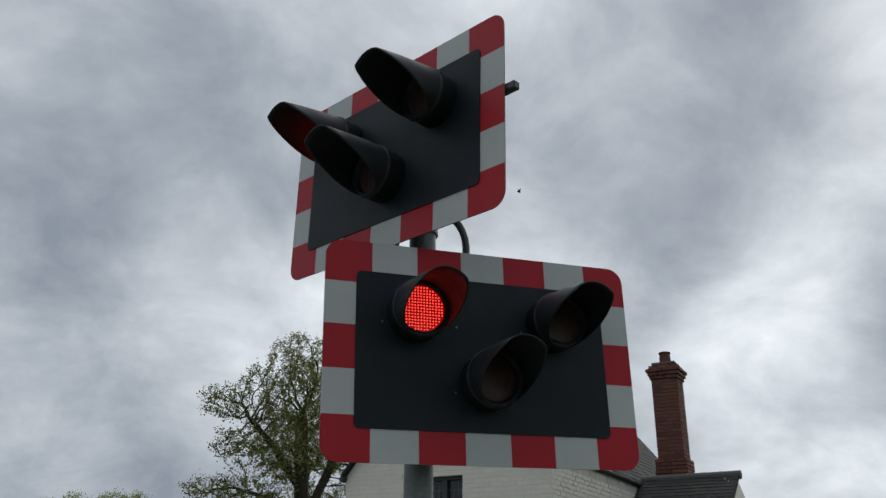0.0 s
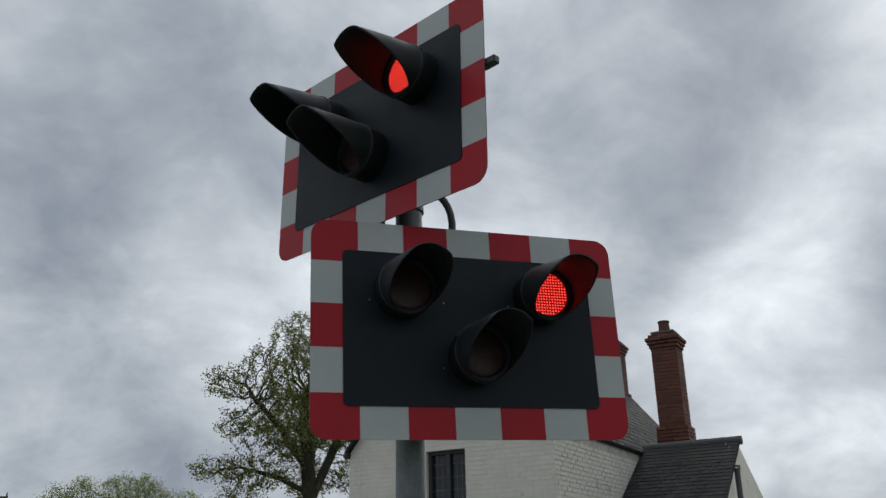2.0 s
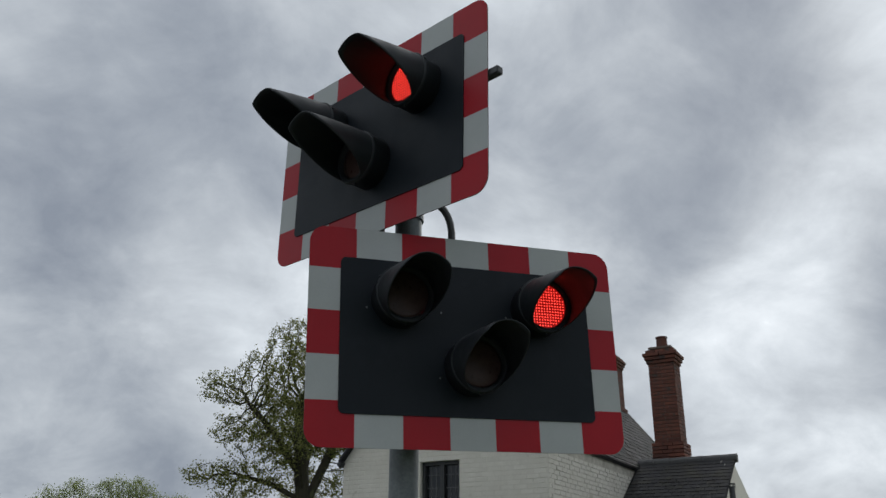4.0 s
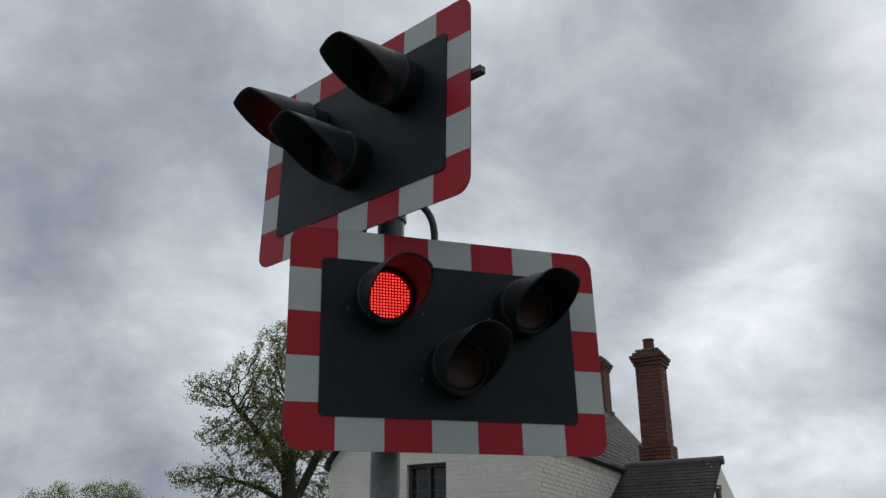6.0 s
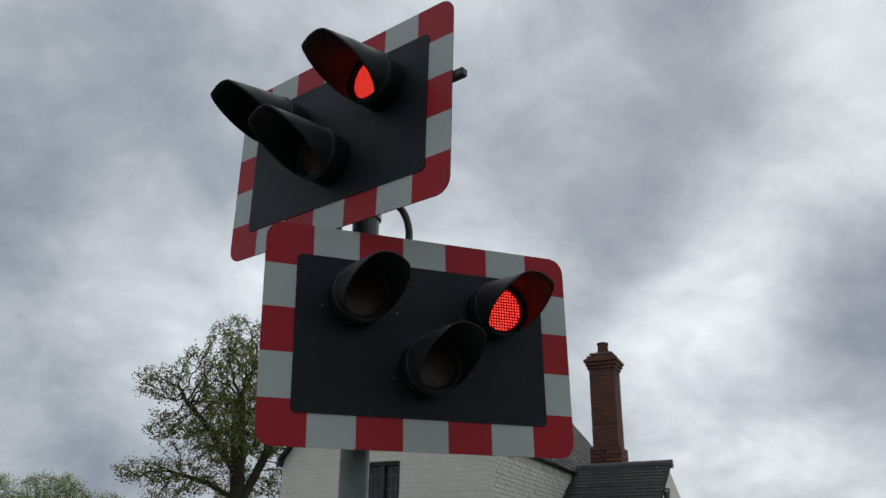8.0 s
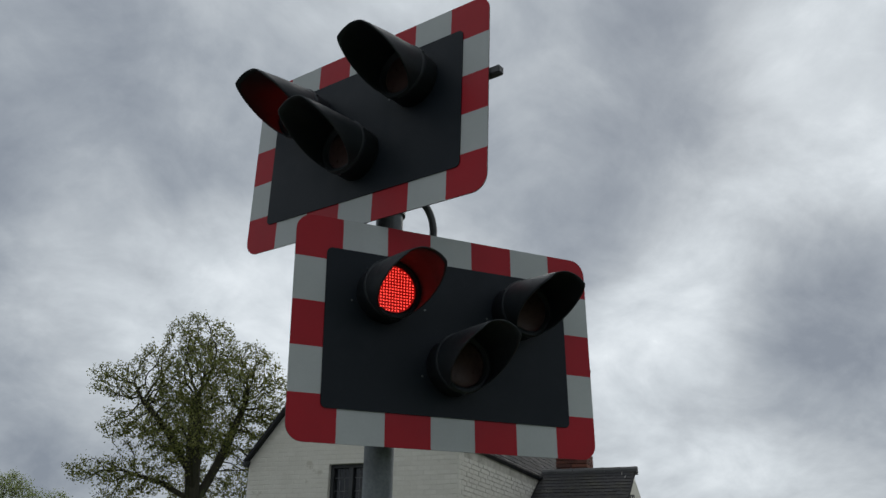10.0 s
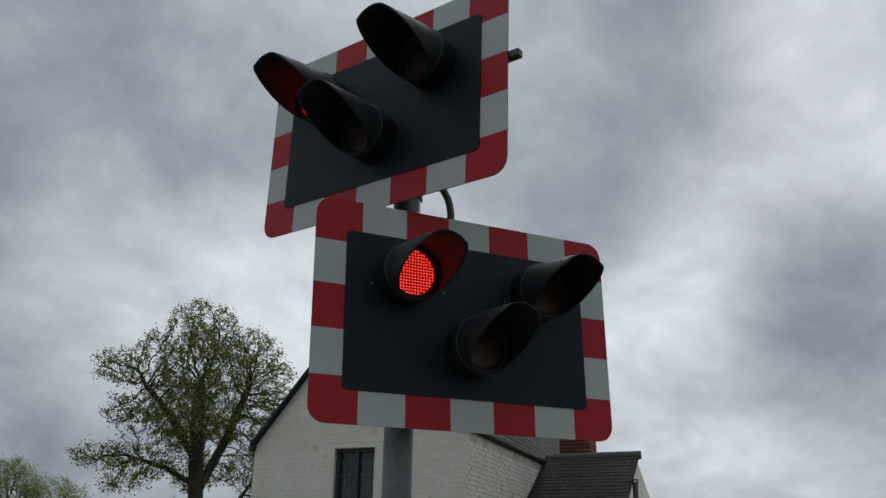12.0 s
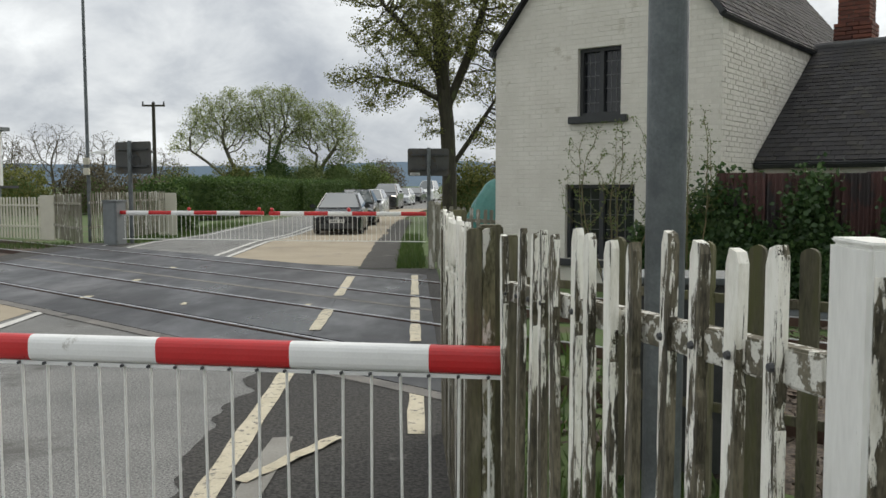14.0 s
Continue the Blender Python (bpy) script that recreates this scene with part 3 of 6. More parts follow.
            tagged(ob, "grey concrete sleeper in the ballast", "sleeper", "sleepers under the tracks", "structure")


def line(name, material, x, width, y0, y1, z=0.021, label="worn cream painted line on the road", group="painted road lines"):
    bm = B()
    n = max(2, int((y1 - y0) / 0.25))
    rng = random.Random(int(abs(y0 * 37 + x * 11)))
    rows = []
    for k in range(n + 1):
        y = y0 + (y1 - y0) * k / n
        rows.append([bm.verts.new((x + bend(y) + sx * width / 2 + rng.uniform(-0.008, 0.008), y, ground_z(y) + z)) for sx in (-1, 1)])
    for a, b in zip(rows, rows[1:]):
        bm.faces.new((a[0], a[1], b[1], b[0]))
    tagged(part(name, bm, material), label, "road marking", group, "structure")


def build_lines():
    for y0, y1 in ((2.85, 4.75), (5.9, 6.95), (7.1, 8.0), (8.2, 9.15), (9.45, 12.0)):
        line("painted_line", M["line_y"], -0.955, 0.11, y0, y1, 0.010 if y1 < 4.8 else 0.024)
    for y0, y1 in ((-2, 4.75), (6.6, 8.1), (9.4, 11.9)):
        line("painted_line", M["line_y"], -2.0, 0.13, y0, y1, 0.010 if y1 < 4.8 else 0.024)
    W_ = "worn white painted line on the road"
    for x in (-5.27, -4.95):
        line("painted_line", M["line_w"], x, 0.12, 15.4, 48, 0.012, W_)
    line("painted_line", M["line_w"], -5.44, 0.12, 3.0, 8.7, 0.012, W_)
    line("painted_line", M["line_w"], -5.12, 0.12, 3.0, 6.2, 0.012, W_)
    line("painted_line", M["line_w"], -8.0, 0.12, 14.9, 40, 0.012, W_)
    line("painted_line", M["line_w"], -8.9, 0.12, 15.2, 20.3, 0.012, W_)
    line("painted_line", M["line_w"], -8.4, 0.12, -5, 9.0, 0.012, W_)
    for k in range(3):
        line("painted_line", M["line_y"], -5.4, 0.12, 9.3 + 2.1 * k, 9.55 + 2.1 * k, 0.024, "short white dash across the deck")
    for k in range(2):
        line("painted_line", M["line_y"], -3.9 + 1.6 * k, 0.08, 8.6 - 0.2 * k, 8.8 - 0.2 * k, 0.024, "short white dash across the deck")
    # loose strip of old marking tape
    bm = B()
    p, q = Vector((-1.86, 2.02, 0.014)), Vector((-1.43, 2.78, 0.016))
    d = (q - p).normalized()
    n = Vector((-d.y, d.x, 0)) * 0.045
    pts = []
    for k in range(9):
        c = p.lerp(q, k / 8) + Vector((0, 0, 0.006 * math.sin(k * 1.9) + 0.004))
        pts.append((bm.verts.new(c - n), bm.verts.new(c + n * (1.0 if k < 8 else 0.4))))
    for a, b in zip(pts, pts[1:]):
        bm.faces.new((a[0], a[1], b[1], b[0]))
    tagged(part("loose_tape", bm, M["line_y"]), "loose cream strip of marking tape lying on the asphalt", "tape")
    bm = B()
    bm.faces.new([bm.verts.new((x, y, 0.011)) for x, y in ((-1.86, 1.3), (-1.74, 1.3), (-1.69, 2.5), (-1.70, 2.82), (-1.82, 2.80), (-1.85, 2.3))])
    tagged(part("patch", bm, M["paving"]), "pale repair patch in the footway", "road surface", kind="structure")


build_ground()
build_road()
build_lines()


# ---------------------------------------------------------------- the two flashing signals and their post
BW, BH, BORDER = 1.29, 0.85, 0.122
LAMPS = {"left": (-0.29, 0.567), "right": (0.29, 0.567), "amber": (0.0, 0.315)}
FLIGHT = [(0, -0.11, -0.88, 2.86, -60), (0.1, 0.16, -0.99, 2.74, -70), (0.2, 0.40, -1.15, 2.52, -75), (0.3, 0.78, -1.5, 2.1, -80), (1.0, 4.0, -3.5, 1.9, -80), (14, 9.0, -6.0, 1.5, -80)]
FIRST_CHANGE, HALF_PERIOD = 0.16, 0.38


def rounded(x0, y0, x1, y1, r, corners=(1, 1, 1, 1), n=6):
    """A rectangle with chosen corners rounded: bottom left, bottom right, top right, top left."""
    pts = []
    for (cx, cy, a0), on, (px, py) in zip(((x0 + r, y0 + r, 180), (x1 - r, y0 + r, 270), (x1 - r, y1 - r, 0), (x0 + r, y1 - r, 90)), corners,
                                          ((x0, y0), (x1, y0), (x1, y1), (x0, y1))):
        if on:
            pts += [(cx + r * math.cos(radians(a0 + 90 * k / n)), cy + r * math.sin(radians(a0 + 90 * k / n))) for k in range(n + 1)]
        else:
            pts.append((px, py))
    return pts


def visor_mesh(droop):
    """A long visor with a blunt tip, cut away underneath, with thickness; its axis is -y and it droops by some degrees."""
    bm = B()
    n, seg = 48, 10
    tilt = math.tan(radians(droop))
    rings = {}
    for side, thick in (("o", 0.0), ("i", -0.004)):
        for j in range(seg + 1):
            ring = []
            for k in range(n):
                th = math.tau * k / n            # 0 is the top
                c = (1 + math.cos(th)) / 2
                k_ = min(1.0, max(0.0, (c - 0.05) / 0.74))
                reach = 0.026 + 0.278 * (0.86 * k_ + 0.14 * k_ * k_ * (3 - 2 * k_))
                d = reach * j / seg
                r = 0.113 + thick - 0.05 * d * d / 0.3
                ring.append(bm.verts.new((r * math.sin(th), -0.085 - d, r * math.cos(th) - tilt * d)))
            rings[side, j] = ring
    for side in "oi":
        for j in range(seg):
            a, b = rings[side, j], rings[side, j + 1]
            for k in range(n):
                bm.faces.new((a[k], a[(k + 1) % n], b[(k + 1) % n], b[k]))
    for j in (0, seg):
        a, b = rings["o", j], rings["i", j]
        for k in range(n):
            bm.faces.new((a[k], a[(k + 1) % n], b[(k + 1) % n], b[k]))
    return mesh_of("visor", bm, M["hood"], True)


def housing_mesh():
    bm = B()
    prof = [(0.0, 0.004), (0.112, 0.004), (0.112, 0.080), (0.115, 0.083), (0.117, 0.088), (0.117, 0.098), (0.115, 0.102), (0.108, 0.104), (0.106, 0.104), (0.0955, 0.104), (0.0955, 0.006), (0.0, 0.006)]
    lathe(bm, prof, 40, FRONT)
    for k in range(3):
        a = math.tau * k / 3 + 0.5
        rod(bm, FRONT @ Vector((0.115 * math.cos(a), 0.115 * math.sin(a), 0.093)), FRONT @ Vector((0.122 * math.cos(a), 0.122 * math.sin(a), 0.093)), 0.005, n=6)
    return mesh_of("lamp_housing", bm, M["hood"], True)


def led_mesh():
    """A disc: one face a field of lit points, the other a dark lens."""
    bm = B()
    n, R_ = 40, 0.0925
    rim = [(R_ * math.cos(math.tau * k / n), R_ * math.sin(math.tau * k / n)) for k in range(n)]
    front = [bm.verts.new(FRONT @ Vector((x, y, 0.010))) for x, y in rim]
    bm.faces.new(front).material_index = 0
    rings = [front]
    for r, z in ((1.0, -0.006), (0.9, -0.009), (0.7, -0.011), (0.4, -0.0125), (0.15, -0.013)):
        ring = [bm.verts.new(FRONT @ Vector((x * r, y * r, z))) for x, y in rim]
        for k in range(n):
            bm.faces.new((rings[-1][k], rings[-1][(k + 1) % n], ring[(k + 1) % n], ring[k])).material_index = 2
        rings.append(ring)
    bm.faces.new(rings[-1]).material_index = 2
    step = 0.0118
    for i in range(-8, 9):
        for j in range(-8, 9):
            x, y = i * step, j * step
            if math.hypot(x, y) > R_ - 0.006:
                continue
            top = bm.verts.new(FRONT @ Vector((x, y, 0.0135)))
            ring = [bm.verts.new(FRONT @ Vector((x + 0.0031 * math.cos(math.tau * k / 6), y + 0.0031 * math.sin(math.tau * k / 6), 0.0105))) for k in range(6)]
            for k in range(6):
                bm.faces.new((ring[k], ring[(k + 1) % 6], top)).material_index = 1
    return mesh_of("led_disc", bm, [M["led"], M["led_dot"], M["lens"]])


def amber_mesh():
    bm = B()
    lathe(bm, [(0.0925, -0.01), (0.0925, 0.006), (0.083, 0.009), (0.065, 0.011), (0.037, 0.0125), (0.001, 0.013)], 40, FRONT)
    return mesh_of("amber_lens", bm, M["lens"], True)


VISOR, VISOR_LOW, HOUSING, LED, AMBER = visor_mesh(6.5), visor_mesh(1.5), housing_mesh(), led_mesh(), amber_mesh()
FLASHERS = []


def build_signal(m, label, flashing=True):
    sig = thing("crossing_signal", m, label, "crossing signal", "flashing signals of the crossing")
    bm = B()
    prism(bm, rounded(-BW / 2, 0, BW / 2, BH, 0.065), -0.004, 0.0, FRONT)
    part("backboard", bm, M["back"], sig)
    cw, ch = BW / 7, BH / 5
    for i in range(7):
        for j in range(5):
            if 0 < i < 6 and 0 < j < 4:
                continue
            x0, y0 = -BW / 2 + i * cw, j * ch
            corners = ((i, j) == (0, 0), (i, j) == (6, 0), (i, j) == (6, 4), (i, j) == (0, 4))
            bm = B()
            prism(bm, rounded(x0, y0, x0 + cw, y0 + ch, 0.065, corners), 0.0, 0.0015, FRONT)
            even = (i + j) % 2 == 0
            part("red_panel" if even else "white_panel", bm, M["red"] if even else M["white"], sig)
    bm = B()
    prism(bm, rounded(-BW / 2 + BORDER, BORDER, BW / 2 - BORDER, BH - BORDER, 0.022), 0.0015, 0.006, FRONT)
    part("black_face", bm, M["plate"], sig, "matt black board face")
    for side, (u, w) in LAMPS.items():
        base = Matrix.Translation((u, 0, w))
        lamp = share("lamp_housing", HOUSING, sig, base)
        share("visor", VISOR if side != "amber" else VISOR_LOW, lamp, Matrix())
        disc = share("led_disc" if side != "amber" else "amber_lens", LED if side != "amber" else AMBER, sig, base @ Matrix.Translation((0, -0.078, 0)))
        if side != "amber" and flashing:
            FLASHERS.append((disc, side, base @ Matrix.Translation((0, -0.078, 0))))
    # a few pale fixing screws
    for x, z in ((-0.42, 0.53), (-0.12, 0.53), (0.155, 0.53), (-0.13, 0.27)):
        bm = B()
        rod(bm, (x, -0.006, z), (x, -0.009, z), 0.004, n=8)
        part("screw", bm, M["galv"], sig)
    return sig


def build_signal_post():
    px, py = -0.24, 0.17
    post = thing("signal_post", Matrix.Translation((px, py, 0)), "grey galvanised steel post behind the white picket fence", "post")
    bm = B()
    rod(bm, (0, 0, 0), (0, 0, 3.78), 0.057, n=32)
    part("pole", bm, M["galv"], post, smooth=False)
    bm = B()
    lathe(bm, [(0.0, 3.80), (0.045, 3.80), (0.061, 3.78), (0.061, 3.755), (0.057, 3.75)], 24)
    part("cap", bm, M["darkmetal"], post)
    lower, upper = pose(0, 0, 2.155, 0, -1.56, 8.2), pose(-0.4165, 0.052, 3.025, 0, 1.0, -54.8)
    for m, zs in ((lower, (0.16, 0.70)), (upper, (0.15, 0.50))):
        q = (m.to_3x3().inverted() @ (Vector((px, py, 0)) - Vector((m.translation.x, m.translation.y, 0))))
        for z in zs:
            bm = B()
            mm = Matrix.Translation((-px, -py, 0)) @ m
            box(bm, (0.06 if m is upper else 0.0, 0.028, z), (1.25 if m is upper and z > 0.4 else 0.9, 0.034, 0.034), mm, 0.004)
            box(bm, (q.x, q.y / 2 + 0.02, z), (0.10, abs(q.y), 0.05), mm, 0.004)
            part("bracket_bar", bm, M["darkmetal"], post)
            bm = B()
            lathe(bm, [(0.058, z - 0.03), (0.066, z - 0.03), (0.066, z + 0.03), (0.058, z + 0.03)], 24, Matrix.Translation((0, 0, m.translation.z)))
            part("clamp", bm, M["galv"], post)
    # cable loops between the boards
    for x0, side in ((0.0, 1), (0.0, -1)):
        bm = B()
        pts = []
        for k in range(15):
            a = radians(-95 + 205 * k / 14) if side > 0 else radians(110 + 140 * k / 14)
            pts.append(Vector((0.095 + 0.085 * math.cos(a) if side > 0 else -0.03 + 0.09 * math.cos(a), -0.05, (3.07 if side > 0 else 3.04) + 0.15 * math.sin(a))))
        for a, b in zip(pts, pts[1:]):
            rod(bm, a, b, 0.016 if side > 0 else 0.010, n=10)
        part("cable_loop", bm, M["darkmetal"], post, "dark flexible cable conduit", smooth=False)
    build_signal(lower, "red and white bordered black signal board, red lamp flashing")
    build_signal(upper, "red and white bordered black signal board turned to the side road")


# ---------------------------------------------------------------- barriers
def band(bm, x0, x1, h, d):
    """A length of boom: an upright oval tube along x."""
    n = 20
    rings = []
    for x in (x0, x1):
        rings.append([bm.verts.new((x, d / 2 * math.copysign(abs(math.cos(math.tau * k / n)) ** 0.7, math.cos(math.tau * k / n)),
                                    h / 2 * math.copysign(abs(math.sin(math.tau * k / n)) ** 0.7, math.sin(math.tau * k / n)))) for k in range(n)])
    a, b = rings
    for k in range(n):
        bm.faces.new((a[k], a[(k + 1) % n], b[(k + 1) % n], b[k]))
    bm.faces.new(a)
    bm.faces.new(b[::-1])
    return bm


def build_barrier(m, bands, skirt_to, label, lamps=(), height=0.095, pitch=0.1017, drop=0.78):
    """A lowered barrier along -x from its tip: bands are (length, colour)."""
    bar = thing("crossing_barrier", m, label, "level crossing barrier", "lowered barriers")
    x = 0.0
    for length, colour in bands:
        bm = B()
        band(bm, x - length, x, height, 0.07)
        part(colour + "_band", bm, M["boom_" + colour], bar, smooth=False)
        x -= length
    bm = B()
    box(bm, (-skirt_to / 2, 0, -height / 2 - 0.008), (skirt_to, 0.03, 0.014))
    part("skirt_rail", bm, M["boom_white"], bar)
    bm = B()
    rod(bm, (0, 0, 0), (0, 0, -drop), 0.0052, n=6)
    me = mesh_of("skirt_bar", bm, M["bar_white"])
    bm = B()
    rod(bm, (0, 0, 0), (0, -0.012, 0), 0.006, n=6)
    bolt = mesh_of("bolt", bm, M["darkmetal"])
    for k in range(int(skirt_to / pitch)):
        xx = -0.056 - k * pitch
        share("skirt_bar", me, bar, Matrix.Translation((xx, 0, -height / 2 - 0.012)) @ pose(0, 0, 0, 0.4 * math.sin(k * 2.3), 0.5 * math.sin(k * 1.7), 0))
        if k < 40:
            share("bolt", bolt, bar, Matrix.Translation((xx, -0.015, -height / 2 - 0.008)))
    bm = B()
    box(bm, (-skirt_to / 2, 0, -height / 2 - 0.012 - drop), (skirt_to, 0.012, 0.02))
    part("lower_rail", bm, M["bar_white"], bar)
    for lx in lamps:
        bm = B()
        bmesh.ops.create_uvsphere(bm, u_segments=14, v_segments=8, radius=0.05, matrix=Matrix.Translation((-lx, 0, height / 2 + 0.045)))
        rod(bm, (-lx, 0, height / 2), (-lx, 0, height / 2 + 0.03), 0.03, n=10)
        part("boom_lamp", bm, M["boom_red"], bar, "round red boom lamp")
    return bar


def build_barriers():
    near = [(0.257, "red"), (0.49, "white")] + [(0.495, c) for _ in range(5) for c in ("red", "white")]
    build_barrier(pose(-0.661, 0.552, 0.93, 0, 0, -11), near, 5.6, "red and white banded barrier boom with a white hanging skirt, lowered")
    far = [(0.62, c) for _ in range(4) for c in ("red", "white")]
    build_barrier(pose(-0.66, 18.74, 0.83, 0, 0, -11.0), far[:-2] + [(0.3, "red")], 4.0, "red and white banded barrier boom across the far lane, lowered", (1.95, 3.95), 0.1, 0.12, 0.62)
    build_barrier(pose(-4.75, 19.54, 0.84, 0, 0, -11.0), far[:6] + [(0.2, "red")], 3.85, "red and white banded barrier boom across the near lane, lowered", (0.12, 2.0), 0.1, 0.12, 0.62)
    for x, y, h, w in ((-8.75, 20.35, 1.12, 0.38),):
        cab = thing("barrier_machine", pose(x, y, 0, 0, 0, -11), "grey metal barrier machine cabinet beside the boom", "cabinet")
        bm = B()
        box(bm, (0, 0, h / 2), (w, 0.5, h), None, 0.02)
        part("body", bm, M["greymetal"], cab)
        bm = B()
        box(bm, (0, 0, h + 0.02), (w + 0.05, 0.55, 0.05), None, 0.015)
        part("lid", bm, M["greymetal"], cab)
        bm = B()
        box(bm, (0, -0.253, h / 2), (w - 0.08, 0.01, h - 0.12), None, 0.003)
        part("door", bm, M["greymetal"], cab)


# ---------------------------------------------------------------- picket fences
def picket_mesh(name, width, thick, height, material, style, seed):
    """One paling. style: slant, round or flat top; with worn notches down its edges."""
    rng = random.Random(seed)
    w = width / 2
    if style == "round":
        top = [(w * math.cos(radians(a)), height - w * 0.8 + w * 0.8 * math.sin(radians(a))) for a in range(0, 181, 30)]
    elif style == "slant":
        s = rng.choice((-1, 1)) * width * 0.10
        top = [(w, height - 0.012 - max(s, 0)), (w * 0.6, height - max(s, 0)), (-w * 0.5, height + min(s, 0)), (-w, height - 0.018 + min(s, 0))]
    else:
        top = [(w, height), (-w, height)]
    right, left = [], []
    for sgn, lst in ((1, right), (-1, left)):
        z = 0.05
        while z < height - 0.12:
            if rng.random() < 0.25:
                d = rng.uniform(0.003, 0.009)
                lst += [(sgn * w, z), (sgn * (w - d), z + 0.012), (sgn * (w - d * 0.8), z + 0.03), (sgn * w, z + 0.045)]
                z += 0.05
            z += rng.uniform(0.08, 0.3)
    if style == "slant":
        zn = height * rng.uniform(0.80, 0.88)
        right = [p for p in right if p[1] < zn - 0.06] + [(w, zn - 0.018), (w * 0.72, zn - 0.010), (w * 0.66, zn + 0.004), (w * 0.92, zn + 0.014)]
    pts = [(-w, 0), (w, 0)] + right + top + left[::-1]
    bm = B()
    prism(bm, pts, -thick / 2, thick / 2, FRONT)
    return mesh_of(name, bm, material)


def fence(name, p, q, spacing, z0, z1, label, material, rails=((0.82, 0.9), (0.3, 0.3)), width=0.066, thick=0.02, style="slant", seed=1,
          post_every=0, post_top=None, rail_size=(0.035, 0.058), rail_over=0.1, rail_mat=None, base=None, twist=0.0, group="picket fences", bolts=False):
    """Palings from p to q whose tops run from z0 to z1. rails: heights as a part of the top, at both ends."""
    p, q = Vector((*p, 0)), Vector((*q, 0))
    d = q - p
    L_ = d.length
    yaw = math.degrees(math.atan2(d.y, d.x))
    base0 = ground_z(p.y) if base is None else base
    f = thing(name, Matrix.Translation((p.x, p.y, base0)) @ pose(0, 0, 0, 0, 0, yaw), label, "fence", group)
    rng = random.Random(seed)
    kinds = [picket_mesh("paling", width, thick, 1.0, material, style, seed * 10 + k) for k in range(5)]
    n = max(1, int(round(L_ / spacing)))
    for k in range(n + 1):
        s = k * L_ / n
        h = (z0 + (z1 - z0) * k / n) - base0 + rng.uniform(-0.016, 0.016)
        ob = share("paling", rng.choice(kinds), f, Matrix.Translation((s + rng.uniform(-0.004, 0.004), 0, 0)) @ pose(0, 0, 0, rng.uniform(-0.6, 0.6), rng.uniform(-0.6, 0.6), rng.uniform(-3, 3) + twist) @ Matrix.Diagonal((rng.uniform(0.9, 1.08), 1, h, 1)))
    for fr0, fr1 in rails:
        a, b = fr0, fr1
        bm = B()
        za, zb = (z0 - base0) * a, (z1 - base0) * b
        ang = math.degrees(math.atan2(zb - za, L_))
        box(bm, (0, 0, 0), (math.hypot(L_, zb - za) + rail_over, rail_size[0], rail_size[1]), None, 0.004)
        part("fence_rail", bm, rail_mat or (M["fence_rail"] if material in (M["picket"], M["picket_wide"], M["picket_pale"]) else material), f, m=Matrix.Translation((L_ / 2, thick / 2 + rail_size[0] / 2 + 0.001, (za + zb) / 2)) @ pose(0, 0, 0, 0, -ang, 0))
        if bolts:
            for k in range(n + 1):
                sp = k * L_ / n
                bm = B()
                rod(bm, (0, 0, 0), (0, -0.006, 0), 0.008, 0.006, n=8)
                part("bolt", bm, M["darkmetal"], f, m=Matrix.Translation((sp + width * 0.15, -thick / 2, za + (zb - za) * k / n)))
    if post_every:
        k = 0
        while k * post_every <= L_ + 0.01:
            s = k * post_every
            bm = B()
            h = (post_top or (z0 + (z1 - z0) * s / L_)) - base0
            box(bm, (0, 0, h / 2), (0.09, 0.09, h), None, 0.008)
            part("fence_post", bm, rail_mat or (M["timber"] if material is M["picket_wide"] else material), f, m=Matrix.Translation((min(s, L_), thick / 2 + rail_size[0] + 0.048, 0)))
            k += 1
    return f


